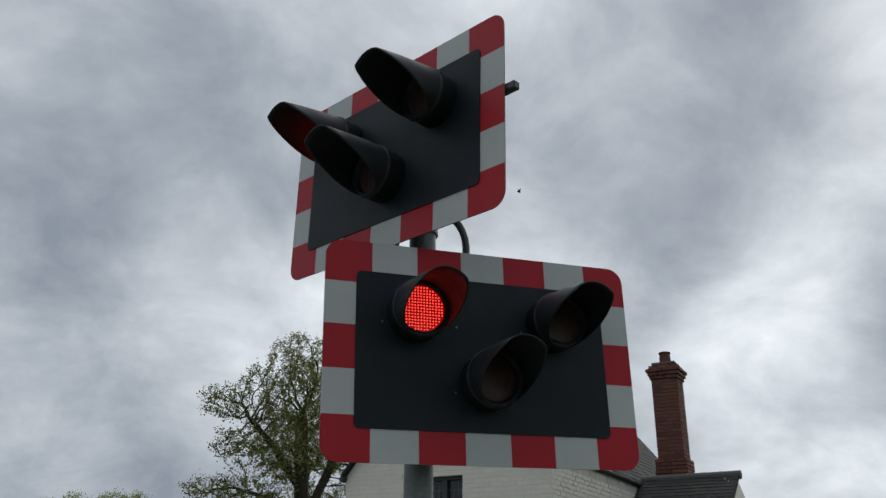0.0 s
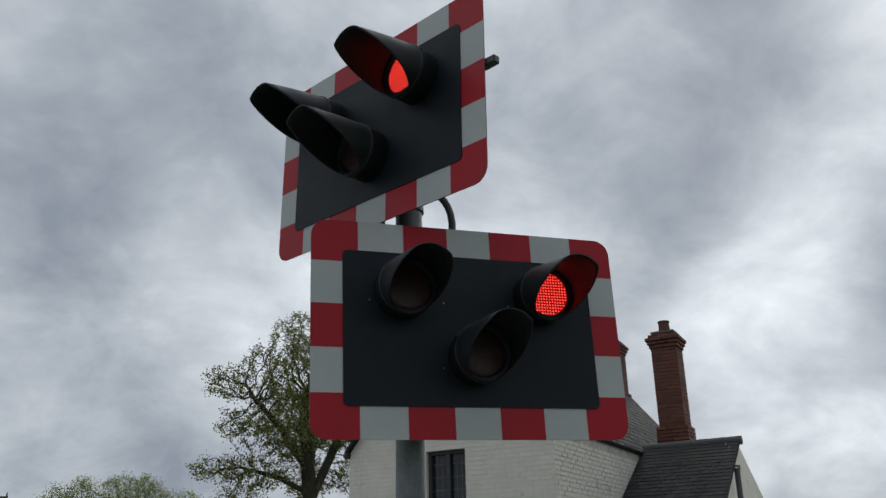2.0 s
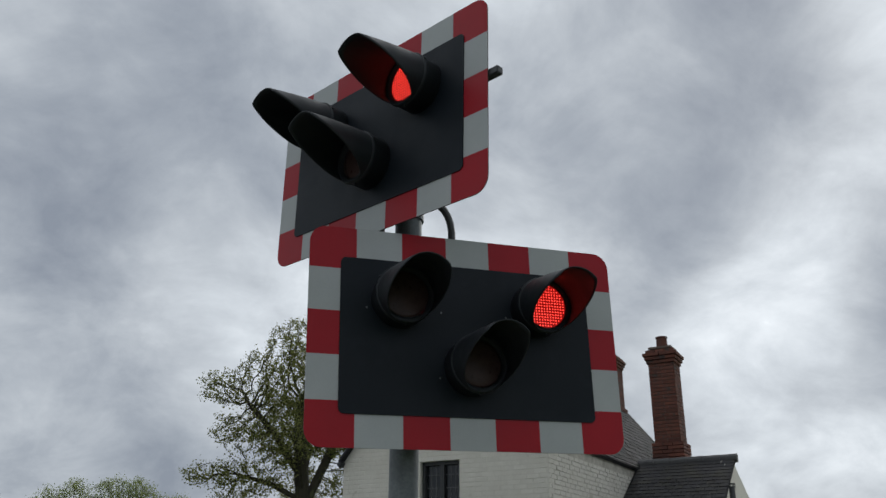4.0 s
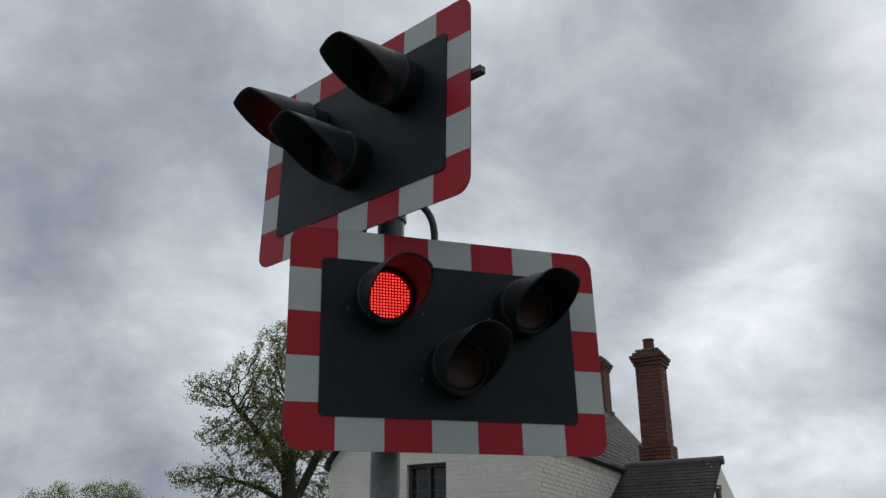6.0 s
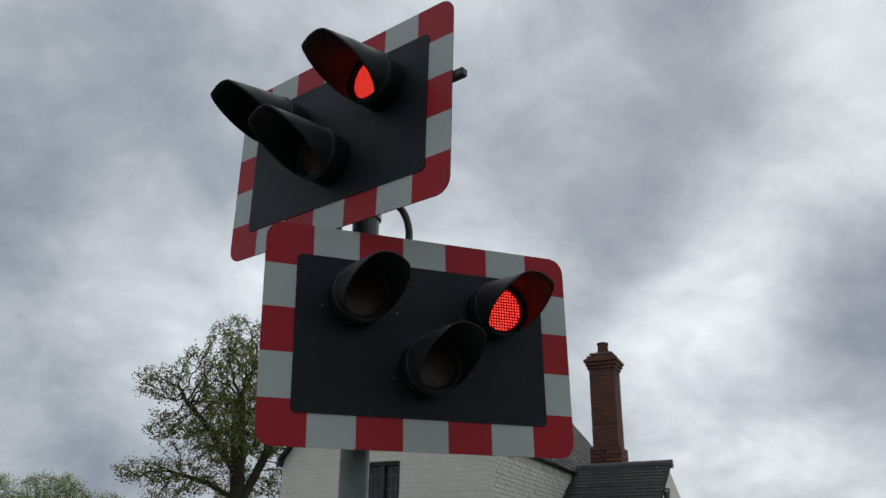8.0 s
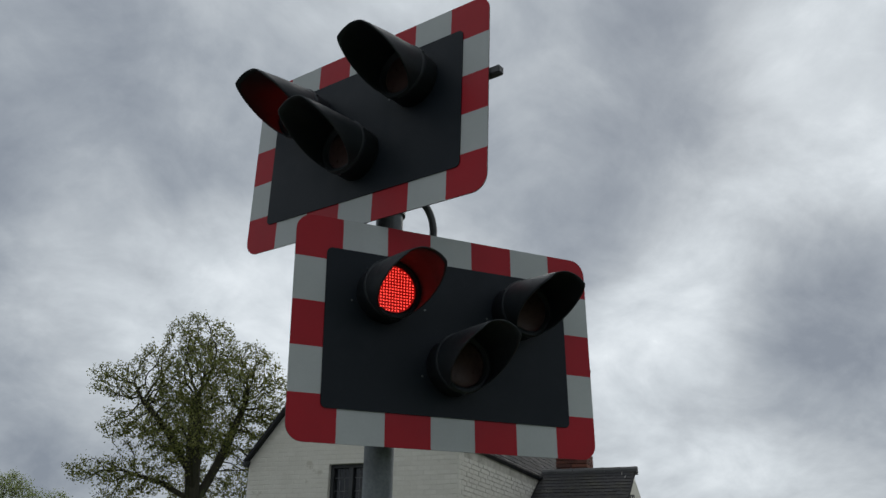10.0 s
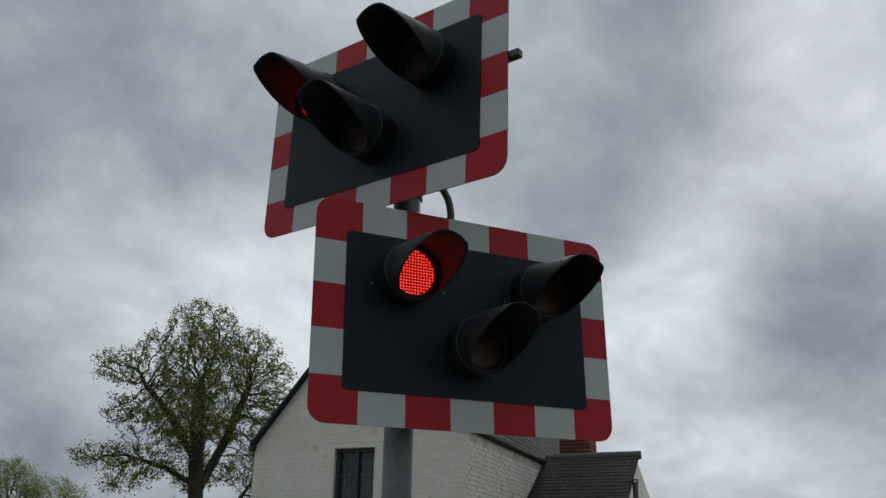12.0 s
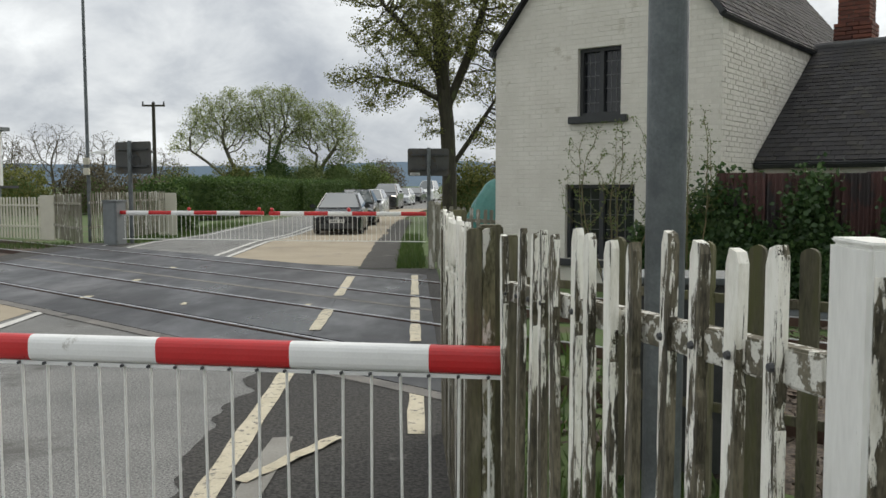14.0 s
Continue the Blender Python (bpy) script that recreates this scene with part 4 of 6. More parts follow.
def build_fences():
    white = "white flaking painted picket fence beside the footway"
    f1 = fence("picket_fence", (-0.681, 0.303), (-0.455, -1.10), 0.1184, 1.377, 1.44, white, M["picket"], ((0.865, 0.875), (0.33, 0.33)), seed=3, width=0.036, thick=0.018, bolts=True, rail_over=0.19)
    # square end post
    post = thing("gate_post", pose(-0.405, -1.256, 0, 0, 0, -6.5), "thick white square wooden post with one flaked mossy face", "post")
    bm = B()
    box(bm, (0, 0, 0.723), (0.058, 0.13, 1.446), None, 0.006)
    part("shaft", bm, M["postpaint"], post)
    bm = B()
    box(bm, (0.002, -0.066, 0.0), (0.050, 0.005, 1.0), Matrix.Translation((0, 0, 0.71)) @ Matrix.Diagonal((1, 1, 1.40, 1)), 0.0)
    part("worn_face", bm, M["postface"], post, "flaked mossy front face")
    bm = B()
    box(bm, (0, 0, 1.447), (0.054, 0.126, 0.006), None, 0.002)
    part("cap", bm, M["postpaint"], post)
    post = thing("fence_post", pose(-0.392, -1.368, 0, 0, 0, -6.5), "mossy yellow-green wooden post with remains of white paint", "post")
    bm = B()
    box(bm, (0, 0, 0.712), (0.048, 0.048, 1.424), None, 0.005)
    part("shaft", bm, M["fence_rail"], post)
    bm = B()
    box(bm, (0.003, -0.0255, 0.71), (0.038, 0.004, 1.41), None, 0.0015)
    part("worn_face", bm, M["mossy"], post, "mossy bare front face")
    fence("picket_fence", (-0.24, -1.10), (-0.28, -2.54), 0.205, 1.385, 1.43, "white flaking painted picket fence beside the railway", M["picket_pale"], ((0.83, 0.83), (0.33, 0.33)), seed=7, width=0.058, bolts=True)
    fence("picket_fence", (-0.79, 2.85), (-0.775, 0.82), 0.112, 1.372, 1.372, "weathered white picket fence running along the road to the rails", M["picket_wide"], ((0.86, 0.86), (0.33, 0.33)), seed=11, width=0.062, post_every=1.95)
    post = thing("fence_post", pose(-0.652, 0.50, 0, 0, 0, -8), "mossy square wooden corner post of the picket fence", "post")
    bm = B()
    box(bm, (0, 0, 0.678), (0.055, 0.06, 1.356), None, 0.006)
    part("shaft", bm, M["timber"], post)
    # two wide boards that close the corner
    for x, w, mt, lab in ((-0.755, 0.052, "timber", "wide mossy bare board at the fence corner"), (-0.704, 0.044, "mossy", "wide board with flaking pale paint at the fence corner")):
        board = thing("fence_board", pose(x, 0.74, 0, 0.4, 0, 4), lab, "fence board", "corner boards")
        bm = B()
        prism(bm, [(-w / 2, 0), (w / 2, 0), (w / 2, 1.352), (w * 0.2, 1.368), (-w * 0.3, 1.366), (-w / 2, 1.358)], -0.011, 0.011, FRONT)
        part("board", bm, M[mt], board)
    a, b = along(-2.35, 1.6), along(9.5, 1.6)
    fence("paling_fence", a.xy, b.xy, 0.24, 1.25, 1.25, "dark mossy railway fence of round-topped palings", M["timber"], ((0.78, 0.78), (0.35, 0.35)), width=0.078, thick=0.03, style="round", seed=13, rail_mat=M["timber"], rail_size=(0.03, 0.045), group="railway fences")
    fence("picket_fence", (-0.63, 13.35), (0.9, 12.9), 0.125, 1.16, 1.06, "weathered grey picket fence beside the white house", M["picket_far"], ((0.8, 0.8), (0.3, 0.3)), seed=17)
    fence("picket_fence", (-0.62, 13.4), (-0.35, 17.6), 0.13, 1.2, 1.1, "weathered grey picket fence beside the far verge", M["picket_far"], ((0.8, 0.8), (0.3, 0.3)), seed=18)
    post = thing("fence_post", pose(-0.64, 13.3, 0), "weathered grey wooden gate post", "post")
    bm = B()
    box(bm, (0, 0, 0.62), (0.12, 0.12, 1.24), None, 0.01)
    part("shaft", bm, M["picket_far"], post)
    post = thing("fence_post", pose(0.95, 12.35, 0), "dark rotten wooden post by the house", "post")
    bm = B()
    box(bm, (0, 0, 0.6), (0.16, 0.12, 1.2), None, 0.015)
    part("shaft", bm, M["timber"], post)
    fence("picket_fence", (-9.75, 20.75), (-11.6, 23.5), 0.15, 1.32, 1.3, "weathered white picket fence by the far footway", M["picket_far"], ((0.8, 0.8), (0.3, 0.3)), seed=19, width=0.05)
    fence("picket_fence", (-11.7, 23.6), (-18.5, 27.6), 0.15, 1.2, 1.2, "white picket fence by the far track", M["coach"], ((0.8, 0.8), (0.3, 0.3)), seed=23, width=0.075)
    fence("picket_fence", (-9.7, 21.3), (-9.35, 27.0), 0.15, 1.35, 1.35, "weathered white picket fence behind the barrier machine", M["picket_far"], ((0.8, 0.8), (0.3, 0.3)), seed=29, width=0.05)
    post = thing("boarded_panel", pose(-9.3, 27.1, ground_z(27.1)), "cream boarded fence end panel", "fence panel")
    bm = B()
    box(bm, (0, 0, 0.72), (0.62, 0.06, 1.44), None, 0.008)
    part("board", bm, M["coach"], post)
    post = thing("boarded_panel", pose(-11.8, 23.55, ground_z(23.5), 0, 0, -30), "cream boarded fence end panel", "fence panel")
    bm = B()
    box(bm, (0, 0, 0.66), (0.62, 0.06, 1.32), None, 0.008)
    part("board", bm, M["coach"], post)


# ---------------------------------------------------------------- the white house
HOUSE = pose(3.39, 9.84, -0.1, 0, 0, -39.7)
GW, EAVE, EAVE_R, RIDGE, RX, DEPTH = 3.85, 3.85, 4.07, 6.32, -1.825, 9.6
EXT = dict(w=1.84, front=1.45, ridge=4.8, back=8.7, eave=1.97, top=4.12)


def build_house():
    h = thing("house", HOUSE, "white painted brick railway cottage with a slate roof", "house")
    T = 0.24

    def wall_with_holes(name, poly, holes, m, thick):
        """A wall in x, z cut by rectangular holes, made of columns between the hole edges."""
        xs = sorted({x for x, _ in poly} | {x for hh in holes for x in hh[:2]})

        def top(x):
            for (x0, z0), (x1, z1) in zip(poly, poly[1:]):
                if x0 <= x <= x1 and x1 > x0:
                    return z0 + (z1 - z0) * (x - x0) / (x1 - x0)
            return poly[-1][1]
        bm = B()
        for x0, x1 in zip(xs, xs[1:]):
            cuts = sorted((z0, z1) for a, b, z0, z1 in holes if a <= x0 and x1 <= b)
            z = 0.0
            for z0, z1 in cuts:
                prism(bm, [(x0, z), (x1, z), (x1, z0), (x0, z0)], -thick, 0, m @ FRONT)
                z = z1
            prism(bm, [(x0, z), (x1, z), (x1, top(x1)), (x0, top(x0))], -thick, 0, m @ FRONT)
        bmesh.ops.remove_doubles(bm, verts=bm.verts, dist=0.0005)
        return part(name, bm, M["cream_smooth"] if name == "front_wall" else M["cream_joint"], h)

    up = (-2.29, -1.55, 2.70, 3.75)
    low = (-2.50, -1.30, 0.45, 1.63)
    gable = [(-GW, EAVE), (RX, RIDGE), (0, EAVE_R)]
    front = wall_with_holes("front_wall", gable, [up, low], Matrix(), T)
    side_m = Matrix.Translation((0, 0, 0)) @ pose(0, 0, 0, 0, 0, 90)
    side = wall_with_holes("side_wall", [(T + 0.002, EAVE_R), (DEPTH, EAVE_R)], [], side_m, T)
    far_m = Matrix.Translation((-GW, 0, 0)) @ pose(0, 0, 0, 0, 0, -90)
    wall_with_holes("far_side_wall", [(-DEPTH, EAVE), (-T - 0.002, EAVE)], [], far_m, T)
    wall_with_holes("back_wall", [(T, EAVE_R), (-RX, RIDGE), (GW - T, EAVE)], [], Matrix.Translation((0, DEPTH, 0)) @ pose(0, 0, 0, 0, 0, 180), T)
    # roof boards and slates
    for sgn in (1, -1):
        fall, half = (RIDGE - EAVE_R, -RX) if sgn > 0 else (RIDGE - EAVE, GW + RX)
        sl = math.atan2(fall, half)
        run = math.hypot(fall, half) + 0.04
        bm = B()
        m = Matrix.Translation((RX, 0, RIDGE + 0.03)) @ (pose(0, 0, 0, 0, 0, 0) if sgn > 0 else pose(0, 0, 0, 0, 0, 180) @ Matrix.Translation((0, -DEPTH, 0))) @ pose(0, 0, 0, 0, math.degrees(sl), 0)
        box(bm, (run / 2, DEPTH / 2, 0.0), (run, DEPTH + 0.24, 0.05), m)
        roof = part("roof", bm, M["slate"], h, "grey slate roof slope")
        if sgn > 0:
            slates(roof, m @ Matrix.Translation((0, -0.12, 0.026)), run, DEPTH + 0.24, 0.16, 0.22, 300, 41)
        bm = B()
        box(bm, (run / 2 + 0.02, -0.135, -0.005), (run + 0.06, 0.03, 0.075), m, 0.006)
        part("barge_board", bm, M["black_wood"], h)
        bm = B()
        box(bm, (run + 0.03, DEPTH / 2, -0.02), (0.11, DEPTH + 0.22, 0.10), m, 0.02)
        part("gutter", bm, M["black_wood"], h, "black cast gutter")
    bm = B()
    for k in range(24):
        y = -0.1 + k * (DEPTH + 0.2) / 24
        rod(bm, (RX, y, RIDGE + 0.04), (RX, y + 0.395, RIDGE + 0.045), 0.09, n=10)
    part("ridge_tiles", bm, M["lead"], h)
    # windows
    def window(x0, x1, z0, z1, cols, rows, sill):
        w = part("window", box(B(), ((x0 + x1) / 2, 0.15, (z0 + z1) / 2), (x1 - x0, 0.006, z1 - z0)), M["window"], h, "dark leaded casement window")
        bm = B()
        t = 0.055
        for cx, cz, sx, sz in (((x0 + x1) / 2, z0 + t / 2, x1 - x0, t), ((x0 + x1) / 2, z1 - t / 2, x1 - x0, t), (x0 + t / 2, (z0 + z1) / 2, t, z1 - z0), (x1 - t / 2, (z0 + z1) / 2, t, z1 - z0)):
            box(bm, (cx, 0.11, cz), (sx, 0.07, sz))
        for k in range(1, cols):
            x = x0 + (x1 - x0) * k / cols
            box(bm, (x, 0.115, (z0 + z1) / 2), (0.075, 0.06, z1 - z0 - 2 * t))
        part("frame", bm, M["black_wood"], w)
        bm = B()
        for c in range(cols):
            a, b = x0 + (x1 - x0) * c / cols + 0.05, x0 + (x1 - x0) * (c + 1) / cols - 0.05
            for k in range(1, rows):
                z = z0 + (z1 - z0) * k / rows
                box(bm, ((a + b) / 2, 0.143, z), (b - a, 0.006, 0.009))
            for k in range(1, 3):
                x = a + (b - a) * k / 3
                box(bm, (x, 0.144, (z0 + z1) / 2), (0.009, 0.006, z1 - z0 - 0.1))
        part("glazing_bars", bm, M["lead_strip"], w)
        if sill:
            bm = B()
            box(bm, ((x0 + x1) / 2, 0.02, z0 - 0.06), (x1 - x0 + 0.26, 0.22, 0.11), None, 0.01)
            part("sill", bm, M["black_wood"], w, "black painted stone sill")
    window(*up, 2, 5, True)
    window(*low, 2, 5, True)
    # painted bricks on the walls that show
    bricks(front, Matrix(), gable, [up, low], 300, lambda x, z: x > -1.25 and z > 2.35, 51, 0.0035)
    bricks(side, side_m, [(0, EAVE), (4.9, EAVE)], [], 0, None, 52, 0.009)
    build_extension()
    build_chimney("chimney", 0.583, 5.292, 3.97, 6.48, (0.535, 0.515), 0.15)
    build_chimney("chimney", -GW / 2, 9.2, 5.6, 7.5, (0.62, 0.56), 0.0)


def bricks(wall, m, poly, holes, singles, near, seed, proud):
    """Painted courses 4 mm proud of the joints; those near the corner are pieces of their own, the rest one mesh."""
    rng = random.Random(seed)
    L_, H_, J = 0.225, 0.075, 0.010

    def top(x):
        for (x0, z0), (x1, z1) in zip(poly, poly[1:]):
            if x0 <= x <= x1 and x1 > x0:
                return z0 + (z1 - z0) * (x - x0) / (x1 - x0)
        return 0
    xmin, xmax = poly[0][0], poly[-1][0]
    verts, faces = [], []
    single = None
    count = 0
    for r in range(int(6.3 / H_)):
        z0 = r * H_ + J / 2
        if z0 < 0.6:
            continue
        x = xmin - (L_ / 2 if r % 2 else 0)
        while x < xmax:
            a, b = max(x + J / 2, xmin + 0.002), min(x + L_ - J / 2, xmax - 0.002)
            x += L_
            if b - a < 0.03 or min(top(a), top(b)) < z0 + H_:
                continue
            z1 = z0 + H_ - J
            if any(a < hx1 and b > hx0 and z0 < hz1 and z1 > hz0 for hx0, hx1, hz0, hz1 in holes):
                cut = False
                for hx0, hx1, hz0, hz1 in holes:
                    if z0 < hz1 and z1 > hz0:
                        if a < hx0 < b:
                            b, cut = hx0, True
                        elif a < hx1 < b:
                            a, cut = hx1, True
                if not cut or b - a < 0.03:
                    continue
            d = proud * rng.uniform(0.6, 1.5)
            wob = [rng.uniform(-0.0045, 0.0045) for _ in range(6)]
            if near and count < singles and near(a, z0) and abs(b - a - L_ + J) < 1e-6:
                if single is None:
                    bm = B()
                    box(bm, (0, 0, 0), (L_ - J, 0.012, H_ - J), None, 0.003)
                    single = mesh_of("brick", bm, M["cream"])
                share("brick", single, wall, m @ Matrix.Translation(((a + b) / 2, 0.006 - d - 0.001, (z0 + z1) / 2)) @ pose(0, 0, 0, rng.uniform(-0.6, 0.6), 0, rng.uniform(-0.5, 0.5)))
                count += 1
                continue
            i = len(verts)
            e = 0.003
            for (xx, yy, zz) in ((a, 0.002, z0), (b, 0.002, z0), (b, 0.002, z1), (a, 0.002, z1), (a + e + wob[0], -d, z0 + e + wob[1]), (b - e + wob[2], -d, z0 + e + wob[3]), (b - e + wob[2], -d, z1 - e + wob[4]), (a + e + wob[0], -d, z1 - e + wob[5])):
                verts.append(m @ Vector((xx, yy, zz)))
            faces += [(i + 4, i + 5, i + 6, i + 7), (i, i + 1, i + 5, i + 4), (i + 1, i + 2, i + 6, i + 5), (i + 2, i + 3, i + 7, i + 6), (i + 3, i, i + 4, i + 7)]
    me = bpy.data.meshes.new("painted_bricks")
    me.from_pydata(verts, [], faces)
    me.materials.append(M["cream"])
    ob = new("painted_bricks", me)
    ob.parent = wall
    tagged(ob, kind="stuff")


def slates(roof, m, run, width, gauge, slate_w, singles, seed):
    """Overlapping slates laid down a slope along x; the first ones are pieces, the rest one mesh."""
    rng = random.Random(seed)
    bm = B()
    box(bm, (0, 0, 0), (gauge * 1.35, slate_w - 0.012, 0.009))
    me = mesh_of("slate", bm, M["slate"])
    verts, faces, count = [], [], 0
    rows = int(run / gauge)
    for r in range(rows):
        x = run - (r + 0.5) * gauge
        y = -slate_w / 2 if r % 2 else 0
        while y < width:
            mm = m @ Matrix.Translation((x, min(max(y + slate_w / 2, slate_w / 2), width - slate_w / 2), 0.006 + rng.uniform(0, 0.004))) @ pose(0, 0, 0, rng.uniform(-0.8, 0.8), -2.9 + rng.uniform(-0.6, 0.6), rng.uniform(-1.4, 1.4))
            y += slate_w
            if count < singles:
                share("slate", me, roof, mm)
                count += 1
                continue
            i = len(verts)
            gx, gy = gauge * 0.675, (slate_w - 0.012) / 2
            verts += [mm @ Vector(v) for v in ((-gx, -gy, 0.0035), (gx, -gy, 0.0035), (gx, gy, 0.0035), (-gx, gy, 0.0035), (gx, -gy, -0.0035), (gx, gy, -0.0035))]
            faces += [(i, i + 1, i + 2, i + 3), (i + 1, i + 4, i + 5, i + 2)]
    if verts:
        me2 = bpy.data.meshes.new("slates")
        me2.from_pydata(verts, [], faces)
        me2.materials.append(M["slate"])
        ob = new("slates", me2)
        ob.parent = roof
        tagged(ob, kind="stuff")


def build_extension():
    e = EXT
    x = thing("lean_to", HOUSE, "low white outbuilding with a steep dark slate roof", "outbuilding")
    T = 0.2
    bm = B()
    prism(bm, [(0.02, 0), (e["w"], 0), (e["w"], e["eave"]), (0.02, e["eave"])], -T, 0, Matrix.Translation((0, e["front"] + 0.15, 0)) @ FRONT)
    part("front_wall", bm, M["cream"], x)
    bm = B()
    out = [(e["front"] + 0.352, 0), (e["back"], 0), (e["back"], e["eave"] + 0.40), (e["ridge"], e["top"] + 0.03), (e["front"] + 0.352, e["eave"] + 0.18)]
    prism(bm, out, -T, 0, Matrix.Translation((e["w"] - 0.001, 0, 0)) @ pose(0, 0, 0, 0, 0, 90) @ FRONT)
    part("gable_wall", bm, M["cream"], x, "cream rendered end wall")
    for a, za, b, zb, name in ((e["front"], e["eave"], e["ridge"], e["top"], "front"), (e["back"] + 0.1, e["eave"] + 0.30, e["ridge"], e["top"] - 0.02, "rear")):
        run = math.hypot(b - a, zb - za)
        pitch_ = math.degrees(math.atan2(zb - za, abs(b - a)))
        m = Matrix.Translation((0, b, zb)) @ (pose(0, 0, 0, 0, 0, -90) if name == "front" else pose(0, 0, 0, 0, 0, 90) @ Matrix.Translation((0, -(e["w"] + 0.1), 0))) @ pose(0, 0, 0, 0, pitch_, 0)
        bm = B()
        box(bm, (run / 2, (e["w"] + 0.1) / 2 + (0 if name == "front" else 0.14), 0), (run, e["w"] + (0.06 if name == "front" else -0.22), 0.04), m)
        r = part("roof", bm, M["slate"], x, "dark slate roof slope")
        if name == "front":
            slates(r, m @ Matrix.Translation((0, 0.02, 0.022)), run, e["w"] + 0.06, 0.135, 0.165, 300, 61)
            bm = B()
            box(bm, (run + 0.03, (e["w"] + 0.1) / 2, -0.03), (0.1, e["w"] + 0.06, 0.10), m, 0.02)
            part("gutter", bm, M["black_wood"], x, "black gutter along the eave")
    bm = B()
    for k in range(6):
        y = 0.02 + k * (e["w"] + 0.1) / 6
        rod(bm, (y, e["ridge"], e["top"] + 0.015), (y + (e["w"] + 0.1) / 6 - 0.005, e["ridge"], e["top"] + 0.02), 0.085, n=10)
    part("ridge_tiles", bm, M["lead"], x)
    bm = B()
    fx = e["w"] + 0.12
    rod(bm, (fx, 3.80, 1.3), (fx, 3.90, 3.50), 0.052, n=12)
    rod(bm, (fx, 3.90, 3.50), (fx, 3.90, 3.52), 0.066, n=12)
    rod(bm, (fx, 3.90, 3.555), (fx, 3.90, 3.575), 0.066, n=12)
    for k in range(6):
        a = k * math.tau / 6
        rod(bm, (fx + 0.055 * math.cos(a), 3.90 + 0.055 * math.sin(a), 3.52), (fx + 0.055 * math.cos(a), 3.90 + 0.055 * math.sin(a), 3.555), 0.006, n=5)
    rod(bm, (fx, 3.45, 2.16), (fx, 4.0, 2.16), 0.03, n=8)
    rod(bm, (fx, 3.82, 2.05), (fx, 3.84, 2.25), 0.075, n=12)
    rod(bm, (fx, 3.85, 2.14), (fx, 5.0, 2.20), 0.045, n=10)
    rod(bm, (fx, 5.0, 2.18), (fx, 5.2, 2.30), 0.062, n=10)
    rod(bm, (fx, 4.7, 2.36), (fx, 5.7, 2.42), 0.022, n=8)
    rod(bm, (fx, 5.15, 2.20), (fx, 5.25, 2.42), 0.03, n=8)
    part("flue_pipe", bm, M["darkmetal"], x, "black metal flue pipe")


def build_chimney(name, cx, cy, z0, z1, size, plinth):
    """A brick stack of single bricks on a mortar core, with a stepped cap and a clay pot."""
    c = thing(name, HOUSE @ Matrix.Translation((cx, cy, 0)), "tall red brick chimney stack with a clay pot", "chimney", "chimneys of the house")
    sx, sy = size
    bm = B()
    box(bm, (0, 0, (z0 - 0.8 + z1) / 2), (sx - 0.02, sy - 0.02, z1 - z0 + 0.8))
    core = part("stack", bm, M["mortar"], c)
    bm = B()
    box(bm, (0, 0, 0), (0.205, 0.1, 0.064), None, 0.004)
    me = mesh_of("brick", bm, M["brick"])
    rng = random.Random(71)
    n = int((z1 - z0) / 0.075)
    for r in range(n + 1):
        z = z0 + r * 0.075 + 0.037
        g = 0.055 if r < 8 else 0.0
        if r > n - 4:
            g = 0.03 * (r - n + 4) if r < n else 0.03
        for axis, a, b in ((0, sx, sy), (1, sy, sx)):
            for sgn in (-1, 1):
                k = max(2, round(a / 0.215)) + r % 2
                for i in range(k):
                    off = (i + 0.5) / k - 0.5
                    p = (off * (a + 2 * g), sgn * (b / 2 + g - 0.048))
                    m = Matrix.Translation((p[0], p[1], z) if axis == 0 else (p[1], p[0], z)) @ pose(0, 0, 0, 0, 0, (0 if axis == 0 else 90) + rng.uniform(-1, 1)) @ Matrix.Diagonal(((a + 2 * g) / k / 0.215, 1, 1, 1))
                    share("brick", me, core, m)
    bm = B()
    box(bm, (0, 0, z1 + 0.085), (sx - 0.04, sy - 0.04, 0.05), None, 0.01)
    part("flaunching", bm, M["mortar"], c)
    bm = B()
    lathe(bm, [(0.0, z1 + 0.1), (0.125, z1 + 0.1), (0.11, z1 + 0.32), (0.125, z1 + 0.33), (0.125, z1 + 0.36), (0.1, z1 + 0.36), (0.095, z1 + 0.1)], 20)
    part("chimney_pot", bm, M["brick"], c, "red clay chimney pot")


